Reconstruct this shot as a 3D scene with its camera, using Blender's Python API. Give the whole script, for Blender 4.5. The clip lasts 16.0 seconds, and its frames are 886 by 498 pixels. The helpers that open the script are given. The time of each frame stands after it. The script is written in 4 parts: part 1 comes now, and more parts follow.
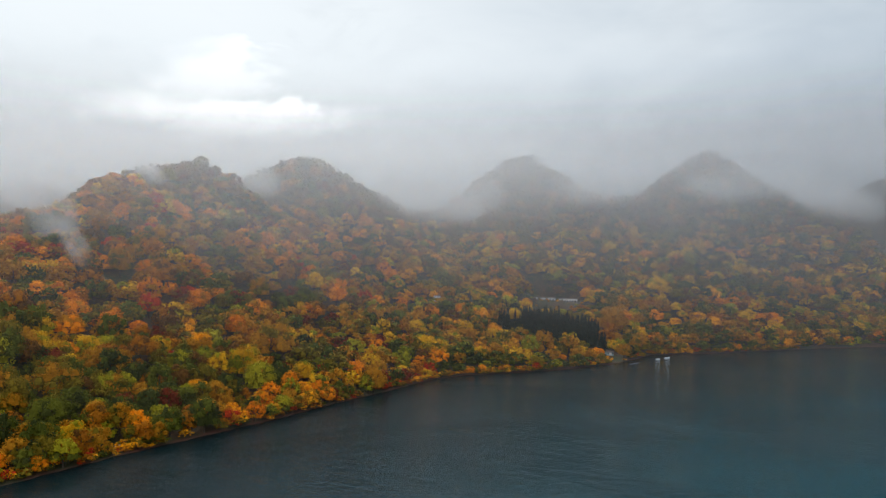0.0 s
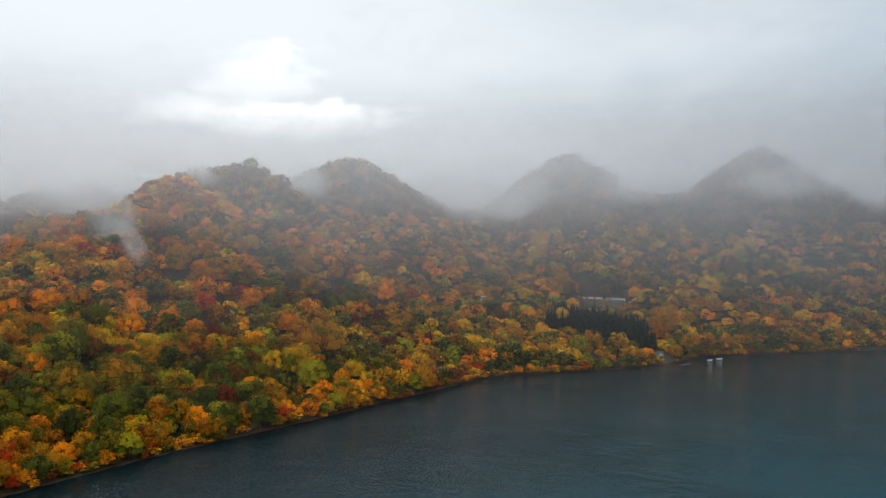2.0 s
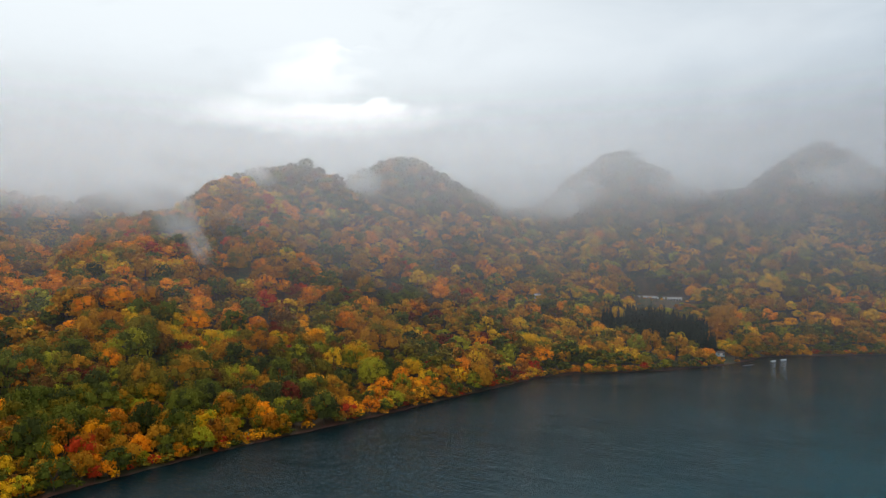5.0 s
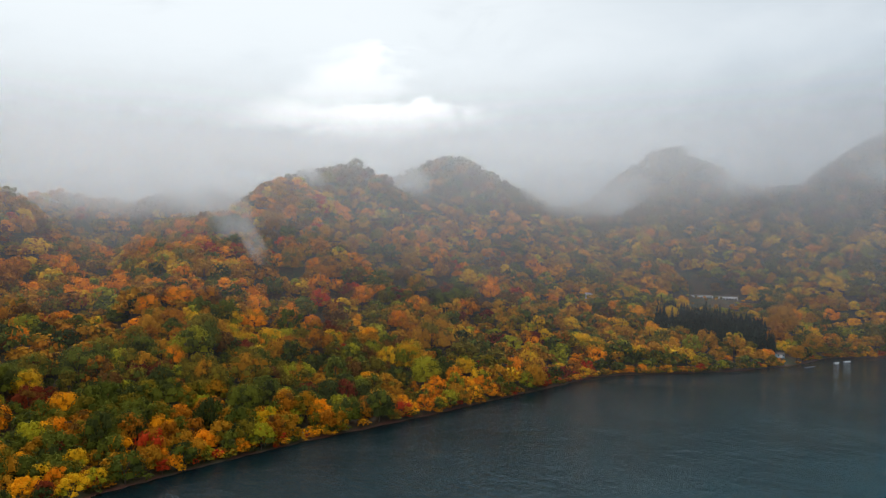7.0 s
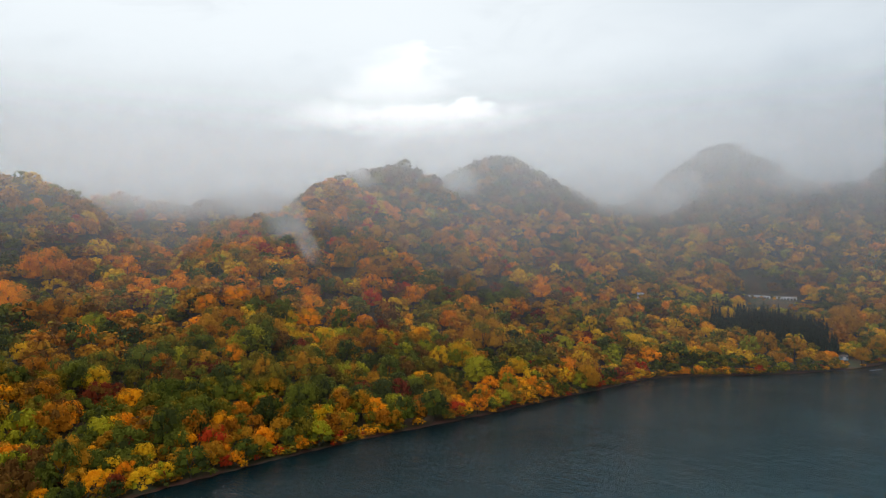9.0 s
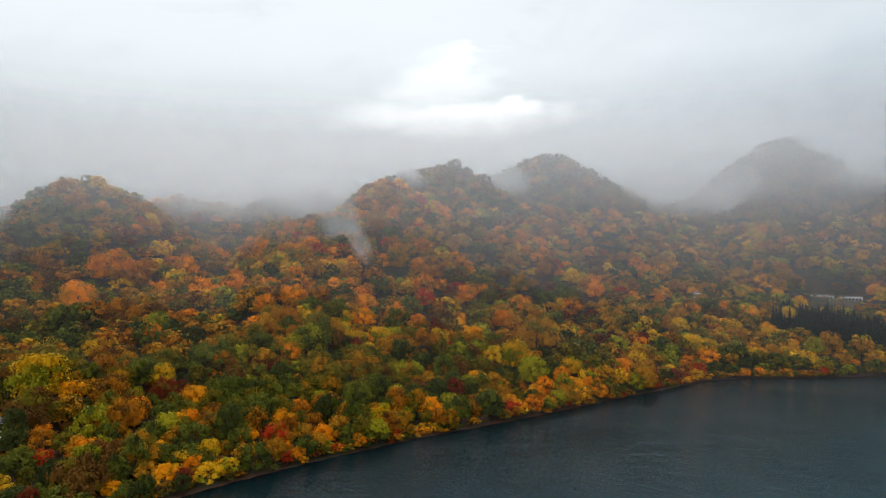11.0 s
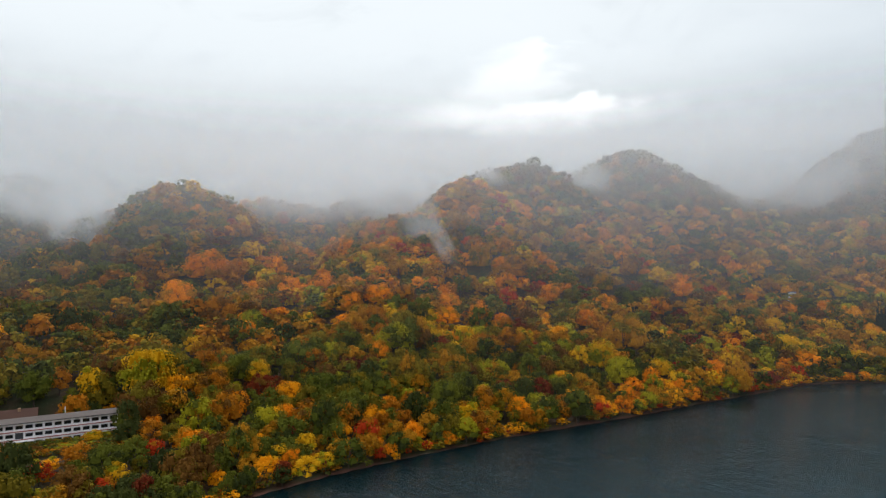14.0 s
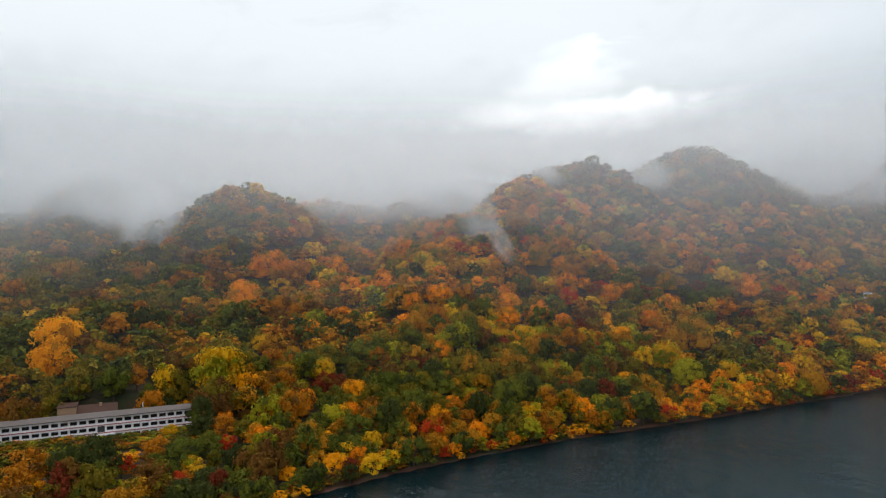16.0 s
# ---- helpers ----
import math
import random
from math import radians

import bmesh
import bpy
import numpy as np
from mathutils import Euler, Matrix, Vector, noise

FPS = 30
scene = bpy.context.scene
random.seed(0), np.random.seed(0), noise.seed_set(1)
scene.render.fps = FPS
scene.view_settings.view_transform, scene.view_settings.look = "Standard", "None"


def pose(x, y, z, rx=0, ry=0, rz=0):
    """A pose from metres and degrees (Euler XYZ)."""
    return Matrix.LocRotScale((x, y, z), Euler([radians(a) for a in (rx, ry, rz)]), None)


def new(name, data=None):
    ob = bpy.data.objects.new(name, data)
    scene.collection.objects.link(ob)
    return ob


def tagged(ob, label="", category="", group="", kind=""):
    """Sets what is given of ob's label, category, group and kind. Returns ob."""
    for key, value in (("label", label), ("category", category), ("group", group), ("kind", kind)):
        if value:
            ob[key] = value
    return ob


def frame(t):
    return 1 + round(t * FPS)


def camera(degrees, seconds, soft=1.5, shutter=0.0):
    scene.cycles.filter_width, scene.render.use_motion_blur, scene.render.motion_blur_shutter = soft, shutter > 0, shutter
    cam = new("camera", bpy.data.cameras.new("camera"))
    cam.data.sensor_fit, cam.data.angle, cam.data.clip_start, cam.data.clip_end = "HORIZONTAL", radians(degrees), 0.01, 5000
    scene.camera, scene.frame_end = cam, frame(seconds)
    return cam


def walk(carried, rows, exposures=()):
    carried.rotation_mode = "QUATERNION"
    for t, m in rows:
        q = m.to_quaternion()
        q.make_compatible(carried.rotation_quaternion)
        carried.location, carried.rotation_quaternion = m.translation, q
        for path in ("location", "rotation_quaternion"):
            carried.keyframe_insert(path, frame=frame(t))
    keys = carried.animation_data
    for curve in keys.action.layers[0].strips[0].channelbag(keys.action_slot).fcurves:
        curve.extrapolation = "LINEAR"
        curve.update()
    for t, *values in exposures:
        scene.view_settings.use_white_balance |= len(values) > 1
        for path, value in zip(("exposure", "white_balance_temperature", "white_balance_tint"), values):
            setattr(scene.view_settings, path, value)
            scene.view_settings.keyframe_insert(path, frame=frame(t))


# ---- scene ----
# The drone's slow slide along the shore: seconds, eye (m), yaw to the left, pitch up, roll (degrees).
cam = camera(66.35, 16.0, soft=1.25)
PATH = [
    (0, 0.00, -0.00, 81.20, 0.02, 0.82, 0.52),
    (0.5, -1.17, -0.10, 81.19, 0.93, 0.80, 0.49),
    (1, -2.35, -0.23, 81.19, 1.79, 0.78, 0.45),
    (1.5, -3.53, -0.37, 81.19, 2.65, 0.75, 0.41),
    (2, -4.74, -0.51, 81.19, 3.49, 0.73, 0.38),
    (2.5, -5.94, -0.65, 81.20, 4.21, 0.71, 0.36),
    (3, -7.15, -0.78, 81.20, 4.75, 0.69, 0.34),
    (3.5, -8.32, -0.91, 81.20, 5.29, 0.66, 0.34),
    (4, -9.49, -1.06, 81.22, 5.84, 0.63, 0.33),
    (6.5, -15.37, -2.09, 81.29, 10.16, 0.48, 0.22),
    (7, -16.54, -2.33, 81.30, 11.08, 0.47, 0.16),
    (7.5, -17.68, -2.59, 81.30, 12.00, 0.45, 0.12),
    (8, -18.77, -2.87, 81.31, 12.93, 0.44, 0.09),
    (8.5, -19.83, -3.14, 81.32, 13.87, 0.44, 0.04),
    (9, -20.84, -3.41, 81.33, 14.82, 0.44, -0.02),
    (11.5, -25.74, -5.00, 81.35, 19.73, 0.40, -0.26),
    (12, -26.71, -5.36, 81.36, 20.74, 0.40, -0.30),
    (12.5, -27.69, -5.78, 81.36, 21.75, 0.40, -0.35),
    (13, -28.64, -6.21, 81.36, 22.77, 0.39, -0.40),
    (13.5, -29.58, -6.66, 81.36, 23.81, 0.38, -0.44),
    (14, -30.52, -7.13, 81.36, 24.92, 0.38, -0.50),
    (14.5, -31.44, -7.62, 81.36, 26.08, 0.36, -0.55),
    (15, -32.36, -8.12, 81.36, 27.19, 0.37, -0.60),
    (15.5, -33.29, -8.65, 81.35, 28.31, 0.39, -0.66),
    (16, -34.20, -9.18, 81.35, 29.41, 0.42, -0.71),
]
walk(cam, [(t, pose(x, y, z, 0, 0, yaw) @ pose(0, 0, 0, 90 + pitch) @ pose(0, 0, 0, 0, 0, roll)) for t, x, y, z, yaw, pitch, roll in PATH])

# ---- light: an overcast sky, thinner where the sun stands behind the ridge ----
SUN_AZ, SUN_EL = 18.0, 62.0          # degrees left of +y, degrees up
world = bpy.data.worlds.new("overcast_sky")
scene.world = world
world.use_nodes = True


class Nodes:
    """A small hand for writing node trees."""

    def __init__(self, tree):
        self.tree = tree
        tree.nodes.clear()

    def add(self, kind, **fields):
        n = self.tree.nodes.new(kind)
        for key, value in fields.items():
            if key == "operation":
                n.operation = value
            elif key == "data_type":
                n.data_type = value
            elif key == "blend_type":
                n.blend_type = value
            elif key == "sky_type":
                n.sky_type = value
            elif key == "interpolation_type":
                n.interpolation_type = value
        return n

    def link(self, a, b):
        self.tree.links.new(a, b)

    def put(self, socket, value):
        if isinstance(value, bpy.types.NodeSocket):
            self.link(value, socket)
        else:
            socket.default_value = value

    def math(self, op, a, b=0.0, c=None, clamp=False):
        n = self.add("ShaderNodeMath", operation=op)
        n.use_clamp = clamp
        self.put(n.inputs[0], a)
        self.put(n.inputs[1], b)
        if c is not None:
            self.put(n.inputs[2], c)
        return n.outputs[0]

    def ramp(self, value, a, b, lo=0.0, hi=1.0):
        n = self.add("ShaderNodeMapRange", interpolation_type="SMOOTHSTEP")
        for i, v in enumerate((value, a, b, lo, hi)):
            self.put(n.inputs[i], v)
        return n.outputs[0]

    def noise(self, vector, scale, detail=4.0, rough=0.55, distortion=0.0):
        n = self.add("ShaderNodeTexNoise")
        if vector is not None:
            self.link(vector, n.inputs["Vector"])
        n.inputs["Scale"].default_value = scale
        n.inputs["Detail"].default_value = detail
        n.inputs["Roughness"].default_value = rough
        n.inputs["Distortion"].default_value = distortion
        return n.outputs["Fac"]

    def mix(self, fac, a, b):
        n = self.add("ShaderNodeMix", data_type="RGBA")
        self.put(n.inputs[0], fac)
        self.put(n.inputs[6], a)
        self.put(n.inputs[7], b)
        return n.outputs[2]

    def xyz(self, vector):
        n = self.add("ShaderNodeSeparateXYZ")
        self.link(vector, n.inputs[0])
        return n.outputs

    def scaled(self, vector, sx, sy, sz):
        n = self.add("ShaderNodeVectorMath", operation="MULTIPLY")
        self.link(vector, n.inputs[0])
        n.inputs[1].default_value = (sx, sy, sz)
        return n.outputs[0]


def build_sky():
    n = Nodes(world.node_tree)
    way = n.add("ShaderNodeTexCoord").outputs["Generated"]
    x, y, z = n.xyz(way)
    flat = n.scaled(way, 1.0, 1.0, 2.6)
    big = n.noise(flat, 2.3, 5, 0.55, 0.4)
    fine = n.noise(flat, 6.0, 6, 0.6, 0.6)
    # the cloud is greyer low down and towards the lake's far end, lighter overhead
    up = n.ramp(z, 0.06, 0.34)
    col = n.mix(up, (0.64, 0.695, 0.73, 1), (0.91, 0.965, 0.99, 1))
    col = n.mix(n.ramp(z, 0.40, 1.0), col, (1.75, 1.79, 1.83, 1))
    side = n.ramp(x, -0.35, 0.5)
    col = n.mix(n.math("MULTIPLY", side, 0.72), col, (0.385, 0.465, 0.545, 1))
    patch = n.ramp(big, 0.35, 0.7)
    col = n.mix(n.math("MULTIPLY", patch, 0.45), col, (0.93, 0.98, 1.0, 1))
    col = n.mix(n.math("MULTIPLY", n.ramp(fine, 0.5, 0.75), 0.22), col, (0.60, 0.645, 0.685, 1))
    # thinner, brighter cloud over the open lake behind
    lake = n.math("MULTIPLY", n.ramp(y, 0.1, -0.8), n.ramp(z, -0.05, 0.35))
    col = n.mix(n.math("MULTIPLY", lake, 0.5), col, (2.05, 2.12, 2.2, 1))
    # the thin place in the cloud
    gap = Vector((-math.sin(radians(SUN_AZ)), math.cos(radians(SUN_AZ)), 0.0))
    across = n.math("ADD", n.math("MULTIPLY", x, gap.y), n.math("MULTIPLY", y, -gap.x))
    wob = n.math("MULTIPLY", n.math("SUBTRACT", n.noise(flat, 9.0, 6, 0.6, 0.8), 0.5), 0.3)
    ahead = n.math("ADD", n.math("MULTIPLY", x, gap.x), n.math("MULTIPLY", y, gap.y))
    front = n.ramp(ahead, 0.3, 0.8)

    def spot(cx, cz, wx, wz):
        dx = n.math("DIVIDE", n.math("SUBTRACT", n.math("ADD", across, wob), cx), wx)
        dz = n.math("DIVIDE", n.math("SUBTRACT", n.math("ADD", z, n.math("MULTIPLY", wob, 0.35)), cz), wz)
        r = n.math("ADD", n.math("MULTIPLY", dx, dx), n.math("MULTIPLY", dz, dz))
        return n.ramp(r, 2.8, 0.0)

    bright = n.math("MAXIMUM", spot(0.01, 0.198, 0.12, 0.020), n.math("MULTIPLY", spot(0.0, 0.25, 0.055, 0.03), 0.34))
    col = n.mix(n.math("MULTIPLY", n.math("MULTIPLY", bright, front), 0.9), col, (1.6, 1.61, 1.61, 1))
    # clear sky above the cloud adds a little blue
    sky = n.add("ShaderNodeTexSky", sky_type="NISHITA")
    sky.sun_disc = False
    sky.sun_elevation = radians(SUN_EL)
    sky.sun_rotation = radians(-SUN_AZ)
    a = n.add("ShaderNodeBackground")
    n.link(col, a.inputs[0])
    a.inputs[1].default_value = 0.95
    b = n.add("ShaderNodeBackground")
    n.link(sky.outputs[0], b.inputs[0])
    b.inputs[1].default_value = 0.01
    s = n.add("ShaderNodeAddShader")
    n.link(a.outputs[0], s.inputs[0])
    n.link(b.outputs[0], s.inputs[1])
    out = n.add("ShaderNodeOutputWorld")
    n.link(s.outputs[0], out.inputs[0])


build_sky()
sun = new("sun", bpy.data.lights.new("sun", "SUN"))
sun.data.energy, sun.data.angle, sun.data.color = 1.5, radians(18), (1.0, 0.96, 0.9)
sun.matrix_world = pose(0, 0, 600, 0, 0, SUN_AZ) @ pose(0, 0, 0, SUN_EL - 90)
scene.cycles.transparent_max_bounces = 48

# ---- the lie of the land ----
# the waterline, from the lake's near end to its far end
SHORE = np.array([(-585.2, -539), (-431.2, -254.1), (-323.4, -46.2), (-231, 80.9), (-187.1, 166.3), (-173.2, 201.7), (-152.5, 240.2), (-131.7, 274.1),
                  (-112.4, 300.3), (-83.2, 340.3), (-61.6, 374.2), (-30.8, 418.1), (-6.2, 455.8), (13.9, 471.2), (47.7, 482.8), (90.9, 502),
                  (130.9, 529.8), (157.8, 555.9), (178.6, 582.1), (223.3, 593.7), (261.8, 602.9), (360.4, 639.1), (539, 685.3), (924, 754.6), (2002, 924)], float)
# spurs that run down to the lake: crest points (x, y, height)
SPURS = [
    [(-170.9, 377.3, 29.3), (-198.7, 450.4, 57), (-240.2, 499, 103.2), (-265.7, 566, 138), (-323.4, 693, 142)],
    [(-84.7, 531.3, 46.2), (-142.5, 548.2, 77), (-196.3, 586.7, 112.4), (-254.1, 669.9, 168), (-323.4, 808.5, 168)],
    [(-15.4, 662.2, 43.1), (-86.2, 712.2, 64.7), (-164, 789.2, 187), (-223.3, 962.5, 200)],
    [(46.2, 700, 56), (70, 790, 98), (98, 920, 152), (132.4, 1139.6, 241), (161.7, 1347.5, 261.8)],
    [(-164, 789.2, 185), (-50, 900, 138), (50, 1040, 142), (132.4, 1139.6, 241)],
    [(132.4, 1139.6, 240), (240, 1100, 175), (340, 1110, 180), (446.6, 1147.3, 250)],
    [(240, 720, 54), (300, 830, 105), (370, 960, 165), (446.6, 1147.3, 252.6), (492.8, 1347.5, 269.5)],
    [(150, 745, 46), (190, 850, 95), (240, 980, 130), (300, 1110, 170)],
    [(400, 760, 52), (480, 880, 110), (560, 1010, 160)],
    [(585.2, 770, 53.9), (693, 1001, 169.4), (754.6, 1155, 231)],
    [(-331.1, 323.4, 46.2), (-392.7, 358.1, 72), (-471.2, 415.8, 137), (-554.4, 492.8, 124), (-662.2, 616, 130)],
    [(-231, 327.2, 40), (-271, 400.4, 72.4), (-308, 477.4, 90.9), (-369.6, 569.8, 108)],
    [(-323.4, 693, 144), (-431.2, 662.2, 138), (-492.8, 616, 130), (-585.2, 554.4, 136)],
    [(-462, 254.1, 46.2), (-616, 346.5, 92), (-785.4, 462, 150), (-924, 585.2, 185)],
]


def shore_distance(x, y):
    """Metres from the waterline; positive on land."""
    x, y = np.asarray(x, float), np.asarray(y, float)
    best, sign = np.full(x.shape, 1e9), np.ones(x.shape)
    for (ax, ay), (bx, by) in zip(SHORE[:-1], SHORE[1:]):
        dx, dy = bx - ax, by - ay
        u = np.clip(((x - ax) * dx + (y - ay) * dy) / (dx * dx + dy * dy), 0, 1)
        far = np.hypot(x - ax - u * dx, y - ay - u * dy)
        side = np.where(dx * (y - ay) - dy * (x - ax) > 0, 1.0, -1.0)
        nearer = far < best
        best, sign = np.where(nearer, far, best), np.where(nearer, side, sign)
    return best * sign


def swell(x, y, size, seed):
    """Smooth rise and fall of about -1 to 1, with a wavelength of about size."""
    r = np.random.RandomState(seed)
    total = np.zeros(np.shape(x))
    for k in range(9):
        a, f, p = r.uniform(0, 6.283), 6.283 / (size * r.uniform(0.6, 1.6)), r.uniform(0, 6.283)
        total = total + np.sin((x * math.cos(a) + y * math.sin(a)) * f + p)
    return total / 4.0


# the lodge: the middle of its lake front, and the way its front runs
LODGE_X, LODGE_Y, LODGE_TURN = -288.0, 152.0, 54.1


def lodge_frame(x, y):
    """Metres along the lodge's front, and behind it."""
    c, s = math.cos(math.radians(LODGE_TURN)), math.sin(math.radians(LODGE_TURN))
    return (x - LODGE_X) * c + (y - LODGE_Y) * s, -(x - LODGE_X) * s + (y - LODGE_Y) * c


def ground_height(x, y):
    x, y = np.asarray(x, float), np.asarray(y, float)
    d = shore_distance(x, y)
    land = np.maximum(d, 0)
    base = 0.27 * land / (1 + land / 690)
    crest = [base]
    for spur in SPURS:
        top = np.full(x.shape, -500.0)
        for (ax, ay, az), (bx, by, bz) in zip(spur[:-1], spur[1:]):
            dx, dy = bx - ax, by - ay
            u = np.clip(((x - ax) * dx + (y - ay) * dy) / (dx * dx + dy * dy), 0, 1)
            far = np.hypot(x - ax - u * dx, y - ay - u * dy)
            h = az + u * (bz - az) - (np.sqrt(far * far + 24.0 ** 2) - 24.0) * 0.80
            top = np.maximum(top, h)
        crest.append(top)
    stack = np.stack(crest)
    k = 8.0
    peak = stack.max(0)
    h = peak + k * np.log(np.exp((stack - peak) / k).sum(0)) - k * 0.4
    rough = 4.0 * swell(x, y, 75, 3) + 1.6 * swell(x, y, 30, 4)
    h = h + rough * np.clip(land / 90, 0, 1)
    h = np.minimum(h, 0.14 * land + np.maximum(land - 3.5, 0) * 0.6)
    h = np.maximum(h, 0.08 * land)
    # a level bench for the lodge
    u, v = lodge_frame(x, y)
    pad = np.clip(3.2 - np.maximum(np.abs(u) / 19.0, np.abs(v - 6) / 7.0), 0, 1)
    h = h * (1 - pad) + 9.2 * pad
    # a shelf for the houses on the far slope
    shelf = np.clip(2.4 - np.maximum(np.abs(x - 119) / 19.0, np.abs(y - 722) / 8.0), 0, 1)
    h = h * (1 - shelf) + 36.6 * shelf
    return np.where(d > 0, h, np.maximum(d * 0.3, -12))


# ---- materials ----
def material(name):
    m = bpy.data.materials.new(name)
    m.use_nodes = True
    return m, Nodes(m.node_tree)


def surface(n, colour, rough=0.8, bump=None, strength=0.3, distance=0.1, metal=0.0, specular=0.3):
    p = n.add("ShaderNodeBsdfPrincipled")
    n.put(p.inputs["Base Color"], colour)
    n.put(p.inputs["Roughness"], rough)
    p.inputs["Metallic"].default_value = metal
    p.inputs["Specular IOR Level"].default_value = specular
    if bump is not None:
        b = n.add("ShaderNodeBump")
        b.inputs["Strength"].default_value = strength
        b.inputs["Distance"].default_value = distance
        n.link(bump, b.inputs["Height"])
        n.link(b.outputs[0], p.inputs["Normal"])
    return p


def finish(n, shader):
    out = n.add("ShaderNodeOutputMaterial")
    n.link(shader.outputs[0], out.inputs[0])


def plain(name, low, high, scale=1.0, rough=0.8, bump=0.2, metal=0.0, specular=0.3):
    """A surface that varies between two colours at two scales."""
    m, n = material(name)
    at = n.add("ShaderNodeTexCoord").outputs["Object"]
    wide, grain = n.noise(at, scale * 0.25, 4), n.noise(at, scale * 3.0, 5)
    col = n.mix(n.math("ADD", n.math("MULTIPLY", wide, 0.6), n.math("MULTIPLY", grain, 0.4)), (*low, 1), (*high, 1))
    finish(n, surface(n, col, rough, grain, bump, 0.05, metal, specular))
    return m


def leaves(name, a, b):
    """Autumn leaves of one tree kind between two colours: each tree and each bough has its own tone, each clump a little."""
    m, n = material(name)
    geo = n.add("ShaderNodeNewGeometry")
    clump = geo.outputs["Random Per Island"]
    known = n.add("ShaderNodeAttribute")
    known.attribute_name = "tone"
    own = n.add("ShaderNodeObjectInfo").outputs["Random"]
    tone = n.math("FRACT", n.math("ADD", known.outputs["Fac"], own))
    wide = n.ramp(n.noise(geo.outputs["Position"], 0.45, 2), 0.3, 0.7)
    fac = n.math("ADD", n.math("MULTIPLY", clump, 0.18), n.math("ADD", n.math("MULTIPLY", wide, 0.30), n.math("MULTIPLY", tone, 0.52)))
    col = n.mix(fac, (*a, 1), (*b, 1))
    p = surface(n, col, 0.8, specular=0.06)
    t = n.add("ShaderNodeBsdfTranslucent")
    n.link(col, t.inputs[0])
    s = n.add("ShaderNodeMixShader")
    s.inputs[0].default_value = 0.30
    n.link(p.outputs[0], s.inputs[1])
    n.link(t.outputs[0], s.inputs[2])
    finish(n, s)
    return m


LEAF = {
    "gold": leaves("gold_leaves", (0.58, 0.20, 0.004), (0.95, 0.44, 0.010)),
    "yellow": leaves("yellow_leaves", (0.40, 0.20, 0.005), (0.80, 0.46, 0.014)),
    "lime": leaves("lime_leaves", (0.15, 0.16, 0.008), (0.40, 0.33, 0.016)),
    "orange": leaves("orange_leaves", (0.50, 0.132, 0.004), (0.88, 0.31, 0.009)),
    "rust": leaves("rust_leaves", (0.22, 0.074, 0.006), (0.48, 0.18, 0.010)),
    "red": leaves("red_leaves", (0.20, 0.018, 0.006), (0.52, 0.055, 0.010)),
    "maroon": leaves("maroon_leaves", (0.085, 0.018, 0.008), (0.21, 0.038, 0.012)),
    "ochre": leaves("ochre_leaves", (0.25, 0.105, 0.006), (0.52, 0.24, 0.014)),
    "olive": leaves("olive_leaves", (0.095, 0.078, 0.007), (0.25, 0.17, 0.014)),
    "green": leaves("green_leaves", (0.046, 0.062, 0.009), (0.140, 0.142, 0.016)),
    "dark": leaves("dark_leaves", (0.024, 0.034, 0.010), (0.068, 0.074, 0.015)),
    "brown": leaves("brown_leaves", (0.080, 0.036, 0.009), (0.20, 0.090, 0.015)),
    "fir": leaves("fir_needles", (0.008, 0.017, 0.011), (0.022, 0.034, 0.018)),
}
LEAF_NAMES = list(LEAF)
BARK = plain("bark", (0.025, 0.018, 0.013), (0.075, 0.055, 0.042), 2.0, 0.9)


def ground_material():
    """Leaf litter under the trees, red-brown gravel along the water."""
    m, n = material("forest_floor")
    at = n.add("ShaderNodeNewGeometry").outputs["Position"]
    z = n.xyz(at)[2]
    wide, grain = n.noise(at, 0.06, 5), n.noise(at, 1.3, 6, 0.7)
    litter = n.mix(grain, (0.020, 0.014, 0.008, 1), (0.075, 0.040, 0.016, 1))
    litter = n.mix(n.ramp(wide, 0.4, 0.65), litter, (0.024, 0.032, 0.011, 1))
    gravel = n.mix(grain, (0.034, 0.012, 0.007, 1), (0.095, 0.034, 0.018, 1))
    high = n.math("ADD", z, n.math("MULTIPLY", wide, 0.9))
    gravel = n.mix(n.math("MULTIPLY", n.ramp(z, 0.20, 0.08), n.ramp(wide, 0.48, 0.6)), gravel, (0.060, 0.032, 0.020, 1))
    finish(n, surface(n, n.mix(n.ramp(high, 0.50, 0.80), gravel, litter), 0.9, grain, 0.6, 0.3))
    return m


